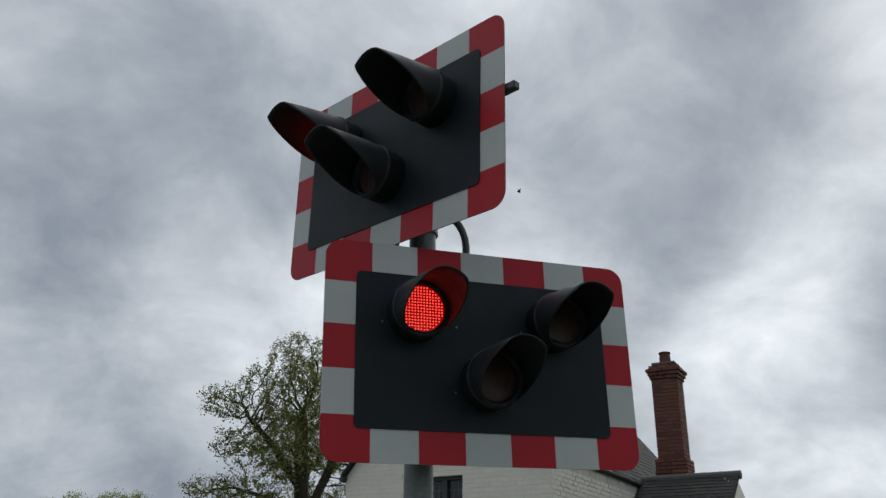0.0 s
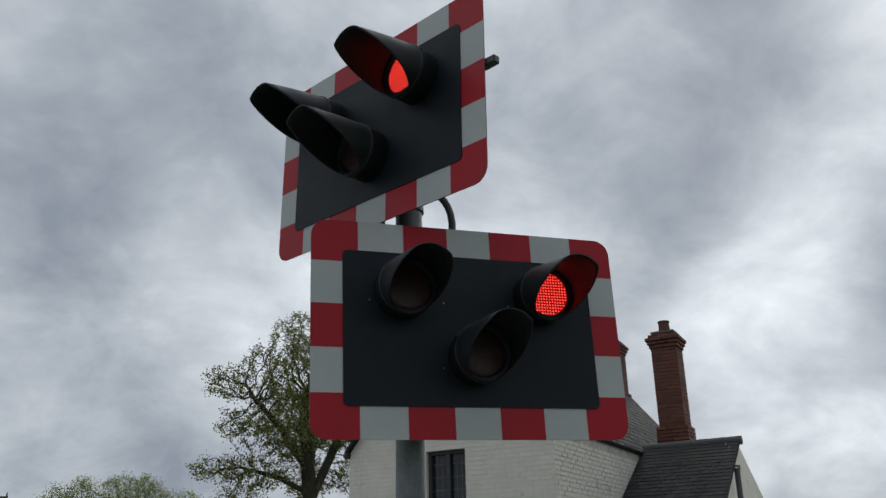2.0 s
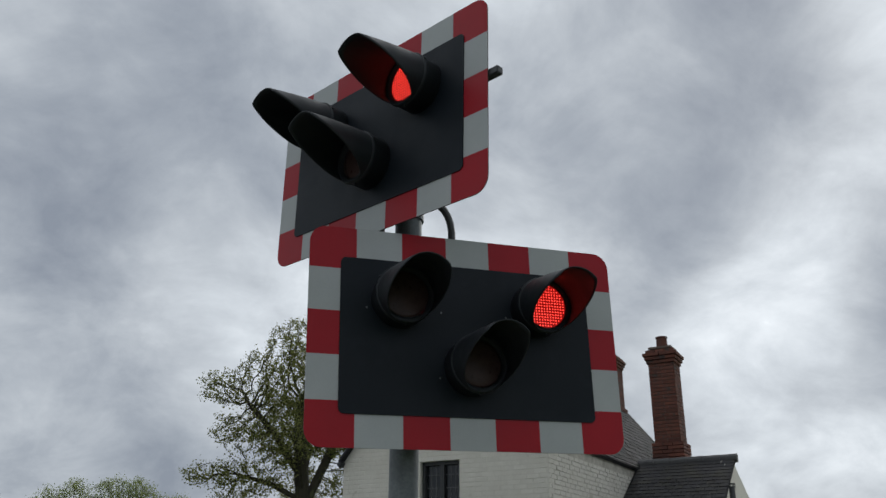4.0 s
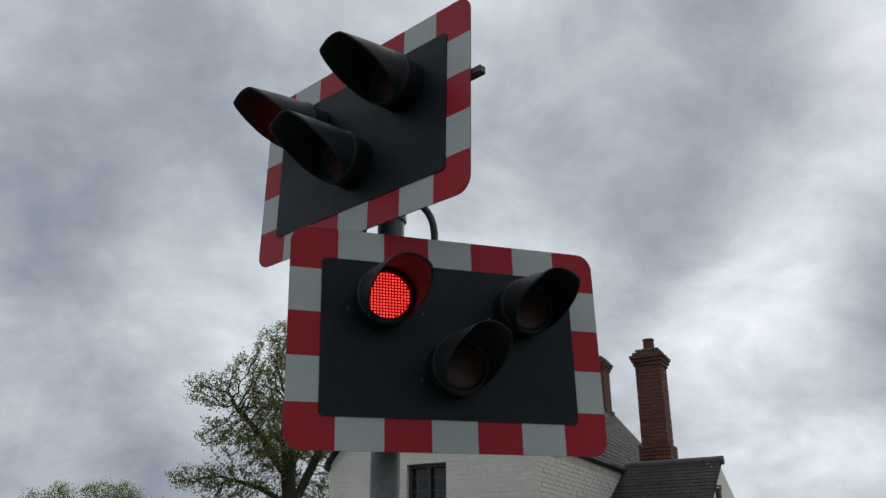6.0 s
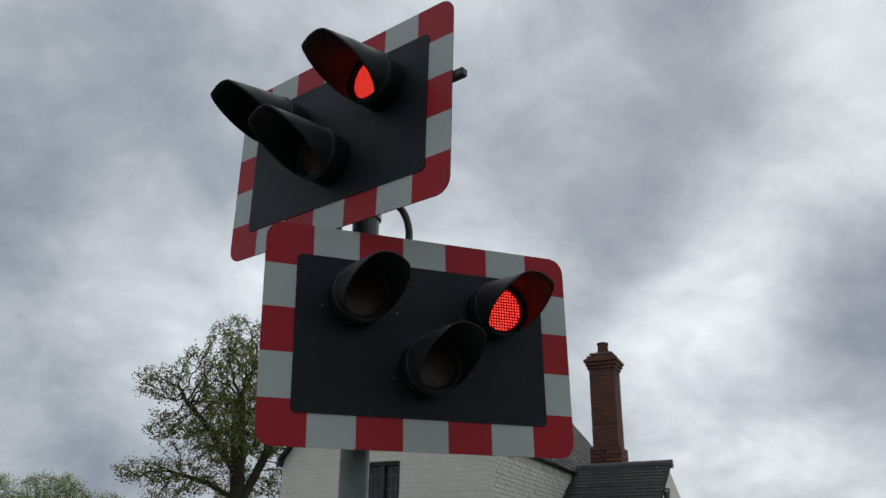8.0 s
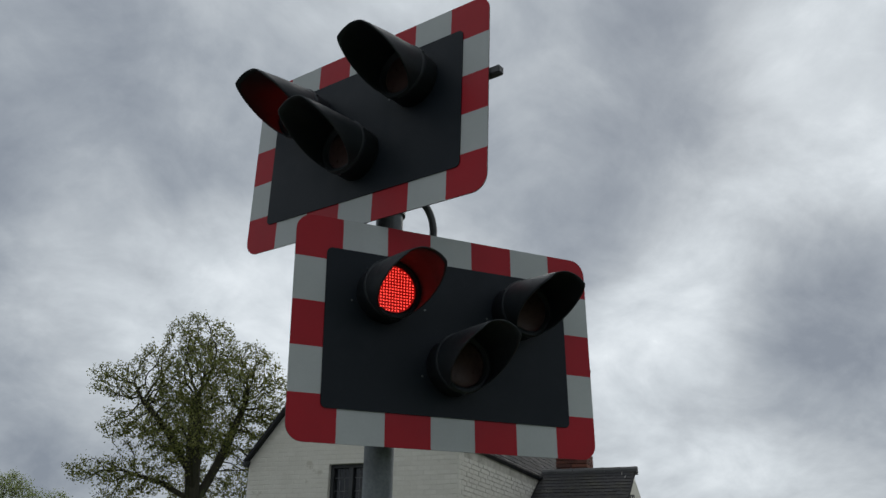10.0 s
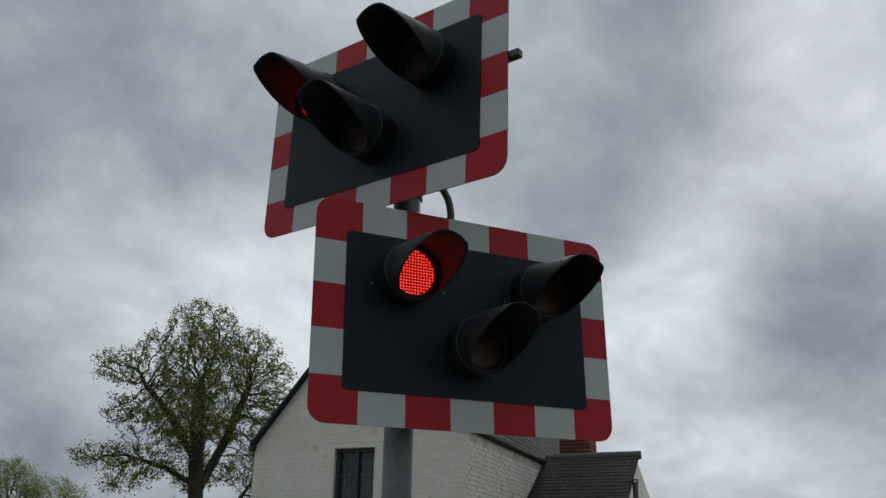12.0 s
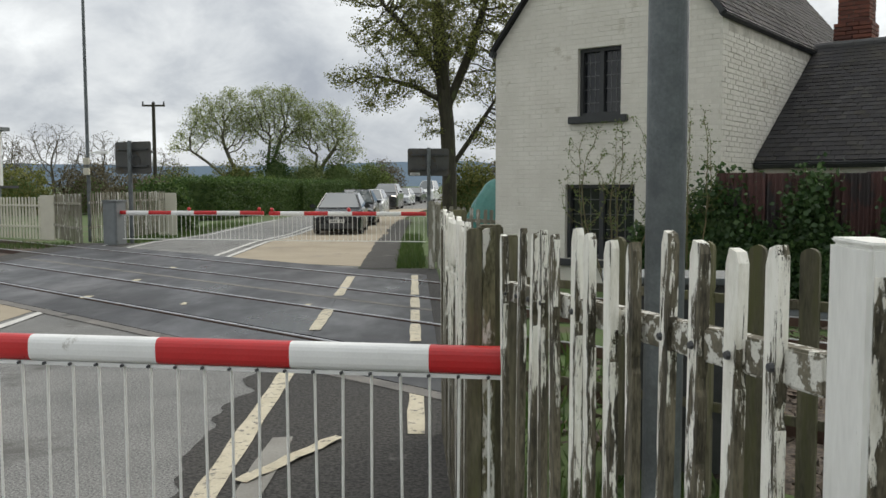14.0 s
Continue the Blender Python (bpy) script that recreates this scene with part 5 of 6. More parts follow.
# ---------------------------------------------------------------- plants
def grown_tree(name, at, lobes, stems, label, leaf, bark, seed, points=2200, step=0.3, kill=0.5, tip=0.012, power=2.3, leaves=5, leaf_size=0.11, spread=0.22, hollow=0.3, wander=0.12, weight=0.0, category="tree", group="trees", clump=-0.28, stout=1.0):
    """A tree whose limbs grow from its stems towards points scattered through the lobes of its crown."""
    rng = np.random.default_rng(seed)
    tr = thing(name, Matrix.Translation(at), label, category, group)
    vol = np.array([l[3] * l[4] * l[5] for l in lobes])
    goals = []
    while len(goals) < points:
        l = lobes[rng.choice(len(lobes), p=vol / vol.sum())]
        d = rng.normal(size=3)
        d /= np.linalg.norm(d)
        r = rng.uniform(hollow ** 3, 1) ** (1 / 3)
        p = np.array(l[:3]) + d * r * np.array(l[3:])
        if noise.noise(Vector(p * 0.9 / max(0.3, l[3] / 3)) + Vector((seed, 0, 0))) > clump and p[2] > 0.1:
            goals.append(p)
    goals = np.array(goals)
    pos, parent_of, heading = [], [], []
    for stem in stems:
        last = -1
        for k in range(len(stem) - 1):
            a, b = np.array(stem[k]), np.array(stem[k + 1])
            n = max(1, int(round(np.linalg.norm(b - a) / step)))
            for i in range(0 if k == 0 else 1, n + 1):
                pos.append(a + (b - a) * i / n)
                parent_of.append(last)
                last = len(pos) - 1
    best = np.full(len(goals), 1e9)
    near = np.zeros(len(goals), int)

    def meet(first):
        for i in range(first, len(pos)):
            d = np.linalg.norm(goals - pos[i], axis=1)
            m = d < best
            best[m], near[m] = d[m], i
    meet(0)
    alive = np.ones(len(goals), bool)
    tried = {}
    for _ in range(110):
        alive &= best > kill
        if not alive.any():
            break
        first = len(pos)
        pull = {}
        for g in np.nonzero(alive)[0]:
            v = goals[g] - pos[near[g]]
            pull.setdefault(near[g], []).append(v / np.linalg.norm(v))
        for i, vs in pull.items():
            if tried.get(i, 0) > 3:
                continue
            tried[i] = tried.get(i, 0) + 1
            d = np.sum(vs, axis=0) / len(vs) + rng.normal(0, wander, 3)
            if parent_of[i] >= 0:
                b = pos[i] - pos[parent_of[i]]
                d = d + 0.45 * b / max(1e-6, np.linalg.norm(b))
            d[2] -= weight
            n = np.linalg.norm(d)
            if n < 1e-3:
                continue
            pos.append(pos[i] + d / n * step)
            parent_of.append(i)
        if len(pos) == first:
            break
        meet(first)
    kids = [0] * len(pos)
    load = [0.0] * len(pos)
    for i in range(len(pos) - 1, -1, -1):
        if kids[i] == 0:
            load[i] = tip ** power
        q = parent_of[i]
        if q >= 0:
            kids[q] += 1
            load[q] += load[i]
    rad = [l ** (1 / power) for l in load]
    main = sum(max(1, int(round(math.dist(a, b) / step))) for a, b in zip(stems[0], stems[0][1:])) + 1
    rad = [r * (stout if i < main else 1.0) for i, r in enumerate(rad)]
    verts, faces = [], []
    for i, q in enumerate(parent_of):
        if q < 0:
            continue
        a, b = Vector(pos[q]), Vector(pos[i])
        r0, r1 = min(rad[q], rad[i] * 1.25), rad[i]
        if parent_of[q] < 0:
            r0 *= 1.25
        n = 10 if r1 > 0.1 else 6 if r1 > 0.035 else 3
        qd = (b - a).to_track_quat("Z", "Y")
        k0 = len(verts)
        for c, r in ((a, r0), (b + (b - a) * 0.08, r1)):
            verts += [c + qd @ Vector((r * math.cos(math.tau * k / n), r * math.sin(math.tau * k / n), 0)) for k in range(n)]
        faces += [(k0 + k, k0 + (k + 1) % n, k0 + n + (k + 1) % n, k0 + n + k) for k in range(n)]
    me = bpy.data.meshes.new("trunk")
    me.from_pydata(verts, [], faces)
    me.materials.append(bark)
    ob = new("trunk", me)
    ob.parent = tr
    if leaves:
        thin = tip * 2.6
        leaf_mesh(tr, "crown", [(Vector(pos[i]), spread) for i in range(len(pos)) if rad[i] < thin], leaves, leaf_size, leaf, random.Random(seed))
    return tr


def leaf_mesh(parent, name, centres, per, size, material, rng, flatten=1.0):
    verts, faces = [], []
    for c, rad in centres:
        for _ in range(per):
            o = Vector((rng.gauss(0, rad * 0.5), rng.gauss(0, rad * 0.5), rng.gauss(0, rad * 0.5) * flatten)) + c
            s = size * rng.uniform(0.6, 1.3)
            u = Vector((rng.gauss(0, 1), rng.gauss(0, 1), rng.gauss(0, 1))).normalized()
            v = u.orthogonal().normalized()
            v = (v * math.cos(rng.uniform(0, 6)) + u.cross(v) * math.sin(rng.uniform(0, 6))).normalized()
            i = len(verts)
            verts += [o - u * s * 0.5, o + v * s * 0.36 - u * s * 0.05, o + u * s * 0.5, o - v * s * 0.36 - u * s * 0.05]
            faces.append((i, i + 1, i + 2, i + 3))
    me = bpy.data.meshes.new(name)
    me.from_pydata(verts, [], faces)
    me.materials.append(material)
    ob = new(name, me)
    ob.parent = parent
    return ob


def bush(name, at, size, label, leaf, seed, count=900, per=8, leaf_size=0.09, category="bush", group="bushes", yaw=0.0, boxy=False):
    """A mound of leaves over a few stems."""
    rng = random.Random(seed)
    b = thing(name, Matrix.Translation(at) @ pose(0, 0, 0, 0, 0, yaw), label, category, group)
    cs = []
    sx, sy, sz = size
    for _ in range(count):
        if boxy:
            p = Vector((rng.uniform(-1, 1), rng.uniform(-1, 1), rng.uniform(0, 1)))
            k = rng.randrange(4)
            if rng.random() < 0.16:
                p.x = rng.choice((-1, 1))
            elif k == 0:
                p.z = 1
            elif k < 3:
                p.y = -1
            else:
                p.y = 1
            p.z += 0.05 * noise.noise((p.x * sx * 0.8, p.y, 3.0))
        else:
            d = Vector((rng.gauss(0, 1), rng.gauss(0, 1), rng.gauss(0, 1))).normalized()
            r = 0.78 + 0.30 * noise.noise(d * 1.8 + Vector((seed, 0, 0))) + rng.uniform(-0.12, 0.06)
            p = d * r
            p.z = abs(p.z)
        cs.append((Vector((p.x * sx, p.y * sy, p.z * sz)), leaf_size * 2.2))
    leaf_mesh(b, "leaves", cs, per, leaf_size, leaf, rng)
    bm = B()
    if boxy:
        box(bm, (0, 0, sz * 0.48), (sx * 1.94, sy * 1.8, sz * 0.94))
    else:
        bmesh.ops.create_icosphere(bm, subdivisions=2, radius=1.0)
        for v in bm.verts:
            v.co = Vector((v.co.x * sx * 0.62, v.co.y * sy * 0.62, abs(v.co.z) * sz * 0.66))
    part("inner_mass", bm, M["ivy"] if leaf is M["ivy"] else M["hedge"], b)
    return b


def build_plants():
    oak = [(-0.7, 0, 12.5, 1.8, 1.8, 1.4), (-2.4, 0.3, 11.6, 1.1, 1.2, 1.0), (-4.0, 0, 10.5, 1.3, 1.4, 0.85), (1.35, 0.2, 11.8, 1.5, 1.6, 1.15), (2.6, -0.2, 10.4, 1.25, 1.4, 1.1), (-0.3, -1.5, 10.4, 2.2, 1.6, 1.4),
           (-0.2, 1.6, 10.2, 2.2, 1.6, 1.4), (-3.1, -0.2, 8.5, 1.5, 1.6, 0.85), (-0.9, -2.0, 8.0, 2.0, 1.7, 1.1), (-0.4, 2.2, 8.2, 2.0, 1.6, 1.1), (2.0, 0, 8.5, 1.8, 1.9, 1.3), (3.2, 0.2, 7.6, 1.3, 1.4, 0.9), (-4.3, 0.2, 6.6, 1.45, 1.5, 0.65),
           (-2.5, -0.6, 6.4, 1.5, 1.6, 0.9), (-0.2, 1.8, 6.2, 1.4, 1.3, 0.8), (2.4, 0.3, 6.4, 1.7, 1.7, 1.2), (-3.4, 0.1, 5.4, 1.0, 1.0, 0.4), (-0.75, 0.1, 4.4, 0.75, 0.8, 0.6), (1.6, 0.2, 4.1, 1.2, 1.1, 0.75), (3.2, 0.4, 4.8, 1.2, 1.2, 0.7), (3.4, 0, 9.2, 1.3, 1.4, 1.0), (-2.0, 0.2, 9.8, 1.3, 1.5, 0.8), (2.4, 0.5, 11.4, 1.1, 1.1, 0.8)]
    limbs = [[(0, 0, -0.2), (0, 0, 2.2), (-0.1, 0.05, 4.5), (-0.35, 0, 7.0), (-0.55, 0.1, 10.0)], [(0, 0, 2.4), (0.9, 0.2, 3.7), (2.0, 0.3, 5.4)], [(-0.2, 0.05, 5.5), (-1.6, 0, 6.2), (-3.0, 0.2, 6.6)],
             [(-0.15, 0.05, 5.2), (0.9, 0, 7.6), (1.6, 0.1, 9.8)], [(-0.3, 0, 6.5), (-1.6, -0.2, 8.4), (-3.0, 0, 9.9)], [(-0.2, 0, 5.8), (-0.5, -1.3, 7.4)], [(-0.25, 0, 6.2), (0.0, 1.4, 7.8)]]
    grown_tree("oak_tree", (0.70, 37.5, ground_z(37)), oak, limbs, "tall oak with dark limbs and sparse young leaves", M["oakleaf"], M["bark"], 8, 8200, 0.2, 0.25, 0.0115, 2.06, 12, 0.095, 0.22, 0.05, 0.30, 0.03, clump=-0.05, stout=1.85)
    # young willows behind the hedge
    for k, (x, y, lobes, stems) in enumerate((
            (-15.7, 71.2, [(-2.1, 0, 7.2, 2.2, 1.8, 2.1), (-4.6, 0.3, 5.3, 1.9, 1.2, 0.9), (-0.6, 0, 8.5, 1.3, 1.3, 1.5), (-0.8, 0, 5.6, 1.4, 1.0, 1.0), (1.0, 0, 6.4, 1.3, 1.2, 1.3), (-3.2, 0, 6.4, 1.5, 1.2, 1.0)], [[(0, 0, -0.4), (-0.25, 0, 2.6), (-1.1, 0, 4.8)], [(-0.1, 0, 1.4), (-2.6, 0, 3.6), (-4.0, 0.1, 4.6)]]),
            (-13.4, 71.6, [(0, 0, 8.0, 2.2, 1.8, 2.1), (1.8, 0, 8.8, 1.5, 1.3, 1.4), (0.8, 0, 6.0, 1.4, 1.2, 1.2), (-1.9, 0, 7.2, 1.2, 1.2, 1.4), (2.6, 0, 6.8, 1.3, 1.2, 1.3)], [[(-0.2, 0, -0.4), (0, 0, 2.8), (0.25, 0, 5.2)], [(-0.05, 0, 2.2), (1.1, 0, 5.4)]]),
            (-9.5, 72.0, [(0.8, 0, 6.9, 2.7, 2.0, 2.0), (2.2, 0, 5.8, 1.8, 1.5, 1.3), (-0.8, 0, 7.8, 1.3, 1.3, 1.3), (-1.6, 0, 5.6, 1.4, 1.2, 1.1), (3.2, 0, 4.6, 1.2, 1.2, 0.9)], [[(0, 0, -0.4), (0.05, 0, 2.4), (0.3, 0, 4.2)], [(0.05, 0, 2.4), (1.8, 0, 4.8)]]))):
        grown_tree("willow_tree", (x, y, -0.1), lobes, stems, "pale green young willow with slender bare stems", M["willow"], M["bark_pale"], 31 + k, 2200, 0.24, 0.30, 0.012, 2.05, 12, 0.12, 0.40, 0.0, 0.45, clump=0.04)
    for k, (x, y, h) in enumerate(((-27.5, 62, 6.8), (-24.5, 64, 6.2), (-32, 62, 6.4), (-30, 60, 5.6), (-21, 66, 5.2))):
        grown_tree("bare_tree", (x, y, -0.3), [(0, 0, h * 0.6, h * 0.42, h * 0.35, h * 0.36)], [[(0, 0, -0.2), (0.1, 0, h * 0.22)]], "bare leafless grey tree at the field edge", M["blossom"], M["bark_pale"], 41 + k, 1100, 0.26, 0.32, 0.012, 2.2, 2, 0.08, 0.2)
    for k, (x, y, s, leaf) in enumerate(((-3.6, 78, (2.6, 2.2, 4.6), "blossom"), (-6.0, 80, (2.2, 2, 3.4), "shrub"), (-12, 62, (2.5, 2, 2.6), "shrub"), (-10.4, 30, (1.3, 1.2, 2.0), "hedge"), (-17, 55, (3, 2, 2.4), "shrub"), (2.0, 40, (2.0, 1.8, 3.4), "oakleaf"), (4.3, 42, (2.6, 2.2, 4.0), "blossom"), (-12.3, 69.5, (2.0, 1.4, 5.9), "hedge"), (-7.4, 71.5, (3.2, 1.5, 5.4), "shrub"), (-10.0, 71, (2.4, 1.4, 5.2), "willow"), (-15.5, 70, (3.2, 1.5, 4.9), "oakleaf"), (-20.5, 68, (3.0, 1.5, 3.8), "oakleaf"), (-4.6, 73, (2.2, 1.5, 4.2), "shrub"), (-17.5, 50, (2.6, 2, 2.9), "blossom"), (-21.5, 53, (2.6, 2, 3.6), "blossom"), (-25.5, 52, (2.8, 2, 3.4), "oakleaf"), (-29, 54, (3, 2, 4.6), "blossom"), (-33, 55, (3, 2, 5.0), "oakleaf"), (-38, 56, (4, 2, 4.6), "blossom"))):
        bush("bush", (x, y, ground_z(y)), s, "leafy green roadside bush" if leaf != "blossom" else "tall brown budding bush", M[leaf], 60 + k, 700, 8, 0.15)
    for k, (x, y, l, yaw) in enumerate(((-12.3, 45.2, 2.9, 88), (-11.2, 53.0, 5.6, 82), (-8.4, 65, 6.6, 76))):
        bush("hedge", (x + 0.2, y, ground_z(y)), (l, 1.2, 1.95), "clipped dense green roadside hedge", M["hedge"], 80 + k, 2200, 9, 0.11, "hedge", "clipped hedges", yaw, True)
    # ivy bushes in front of the rusty fence
    for k, (s, e, sz) in enumerate(((-4.0, 8.7, (0.82, 0.5, 2.0)), (-4.8, 8.6, (0.5, 0.4, 1.2)), (-3.35, 8.55, (0.5, 0.4, 1.15)), (-2.7, 8.55, (0.42, 0.2, 1.86)), (-1.68, 8.58, (0.15, 0.14, 1.82)), (-2.2, 8.35, (1.0, 0.35, 1.12)),
                                    (-1.0, 8.3, (1.0, 0.35, 0.98)), (-0.55, 8.5, (0.28, 0.2, 1.15)), (0.45, 8.56, (0.26, 0.16, 1.8)), (0.7, 8.3, (1.1, 0.35, 0.8)), (2.2, 8.3, (1.2, 0.35, 0.85)), (3.1, 8.5, (0.3, 0.2, 1.6)), (4.6, 8.35, (1.5, 0.35, 0.95)), (7.2, 8.35, (1.5, 0.35, 0.9)))):
        p = along(s, e)
        bush("ivy_bush", (p.x, p.y, -0.05), (sz[0] * 1.15, sz[1] * 1.1, sz[2] * 1.02), "dark green ivy growing over the rusty fence", M["ivy"], 90 + k, 520, 9, 0.08, "ivy", "ivy clumps", RAIL_ANGLE)
    for k, (x, y, h, w) in enumerate(((1.75, 9.1, 2.6, 0.8), (2.62, 8.8, 2.75, 0.42))):
        shoots = [[(0.05 * math.cos(a), 0.05 * math.sin(a), -0.05), (w * 0.6 * math.cos(a), w * 0.4 * math.sin(a), h * 0.40)] for a in (0.3, 1.4, 2.5, 3.3, 4.4, 5.6)]
        grown_tree("twiggy_shrub", (x, y, -0.05), [(0, 0, h * 0.62, w * 1.1, w * 0.7, h * 0.36)], shoots, "thin twiggy shrub with yellow-green buds by the house wall", M["shrub"], M["twig"], 97 + k, 420, 0.06, 0.09, 0.0028, 2.5, 3, 0.03, 0.04, 0.0, 0.10, -0.22, "shrub", "shrubs")
    bush("bush", (2.75, 9.15, -0.05), (0.35, 0.3, 1.5), "small yellow-green bush by the house wall", M["shrub"], 77, 260, 7, 0.05)
    # woods on the skyline beyond the coach
    rng = random.Random(12)
    for k in range(22):
        x = 27 + 3.5 * k + rng.uniform(-1.2, 1.2)
        y = 81 - 1.7 * k + rng.uniform(-3, 3)
        h = rng.uniform(5.6, 7.4)
        kind = ("blossom", "blossom", "blossom", "farwood", "willow", "farwood", "blossom", "oakleaf")[k % 8]
        grown_tree("far_tree", (x, y, -0.3), [(0, 0, h * 0.62, h * 0.42, h * 0.32, h * 0.38), (h * 0.25, 0, h * 0.4, h * 0.35, h * 0.3, h * 0.3)], [[(0, 0, -0.2), (0.1, 0, h * 0.25)]],
                   "distant bare brown tree on the skyline behind the yard" if kind == "blossom" else "distant green tree on the skyline behind the yard", M[kind], M["bark"], 120 + k, 800, 0.35, 0.42, 0.02, 2.2, 14, 0.2, 0.45, 0.1, 0.2, 0, "tree", "far trees")
        bush("bush", (x + 2.2, y - 1, -0.3), (3.0, 1.6, 5.2), "leafy undergrowth below the skyline trees", M["oakleaf" if k % 2 else "hedge"], 220 + k, 300, 7, 0.22)
    # verge grass
    rng = random.Random(3)
    verts, faces = [], []
    for zone, n in (((-1.28, -0.75, 13.6, 26), 2600), ((-9.9, -8.4, 21.5, 38), 2600), ((-0.5, 0.6, 0.6, 6), 900), ((-13, -9.8, 19.5, 21.0), 700)):
        x0, x1, y0, y1 = zone
        for _ in range(n):
            x, y = rng.uniform(x0, x1), rng.uniform(y0, y1)
            hgt, a = rng.uniform(0.06, 0.2), rng.uniform(0, 6.3)
            i = len(verts)
            z = ground_z(y) - 0.05
            dx, dy = 0.012 * math.cos(a), 0.012 * math.sin(a)
            verts += [Vector((x - dx, y - dy, z)), Vector((x + dx, y + dy, z)), Vector((x + rng.gauss(0, 0.05), y + rng.gauss(0, 0.05), z + hgt))]
            faces.append((i, i + 1, i + 2))
    me = bpy.data.meshes.new("grass")
    me.from_pydata(verts, [], faces)
    me.materials.append(M["blade"])
    tagged(new("grass", me), "green grass blades on the verges", "grass", kind="stuff")


def build_hills():
    bm = B()
    rows = []
    for k in range(81):
        a = radians(-75 + 150 * k / 80)
        r = 2300
        hgt = 62 + 26 * noise.noise((k * 0.11, 2.0, 0)) + 9 * noise.noise((k * 0.4, 5.0, 0)) - 22 * max(0, k - 46) / 34
        rows.append((bm.verts.new((r * math.sin(a), r * math.cos(a), -8)), bm.verts.new(((r + 250) * math.sin(a), (r + 250) * math.cos(a), hgt))))
    for a, b in zip(rows, rows[1:]):
        bm.faces.new((a[0], b[0], b[1], a[1]))
    tagged(part("backdrop_hills", bm, M["hill"]), "blue-grey distant hills on the horizon", "hills", kind="structure")


build_signal_post()
build_barriers()
build_fences()
build_house()
build_plants()
build_hills()



# ---------------------------------------------------------------- vehicles
def loft(bm, stations, n=5):
    """A hull through (y, half width, bottom, top, corner) stations, with rounded sections."""
    rings = []
    for y, w, z0, z1, r in stations:
        ring = []
        for cx, cz, a0 in ((w - r, z1 - r, 0), (-w + r, z1 - r, 90), (-w + r, z0 + r, 180), (w - r, z0 + r, 270)):
            for k in range(n):
                a = radians(a0 + 90 * k / (n - 1))
                ring.append(bm.verts.new((cx + r * math.cos(a), y, cz + r * math.sin(a))))
        rings.append(ring)
    m = len(rings[0])
    for a, b in zip(rings, rings[1:]):
        for k in range(m):
            bm.faces.new((a[k], a[(k + 1) % m], b[(k + 1) % m], b[k]))
    bm.faces.new(rings[0])
    bm.faces.new(rings[-1][::-1])
    return bm


def wheel_mesh(r, w):
    bm = B()
    m = pose(0, 0, 0, 0, 90, 0)
    lathe(bm, [(r * 0.66, -w / 2), (r * 0.94, -w / 2), (r, -w / 2 + 0.03), (r, w / 2 - 0.03), (r * 0.94, w / 2), (r * 0.66, w / 2), (r * 0.66, -w / 2)], 24, m)
    tyre = mesh_of("tyre", bm, M["tyre"])
    bm = B()
    lathe(bm, [(0.02, -w / 2 + 0.02), (r * 0.3, -w / 2 + 0.015), (r * 0.66, -w / 2 + 0.04), (r * 0.66, w / 2 - 0.04), (r * 0.3, w / 2 - 0.015), (0.02, w / 2 - 0.02)], 16, m)
    return tyre, mesh_of("rim", bm, M["rim"])


TYRE, RIM = wheel_mesh(0.32, 0.2)


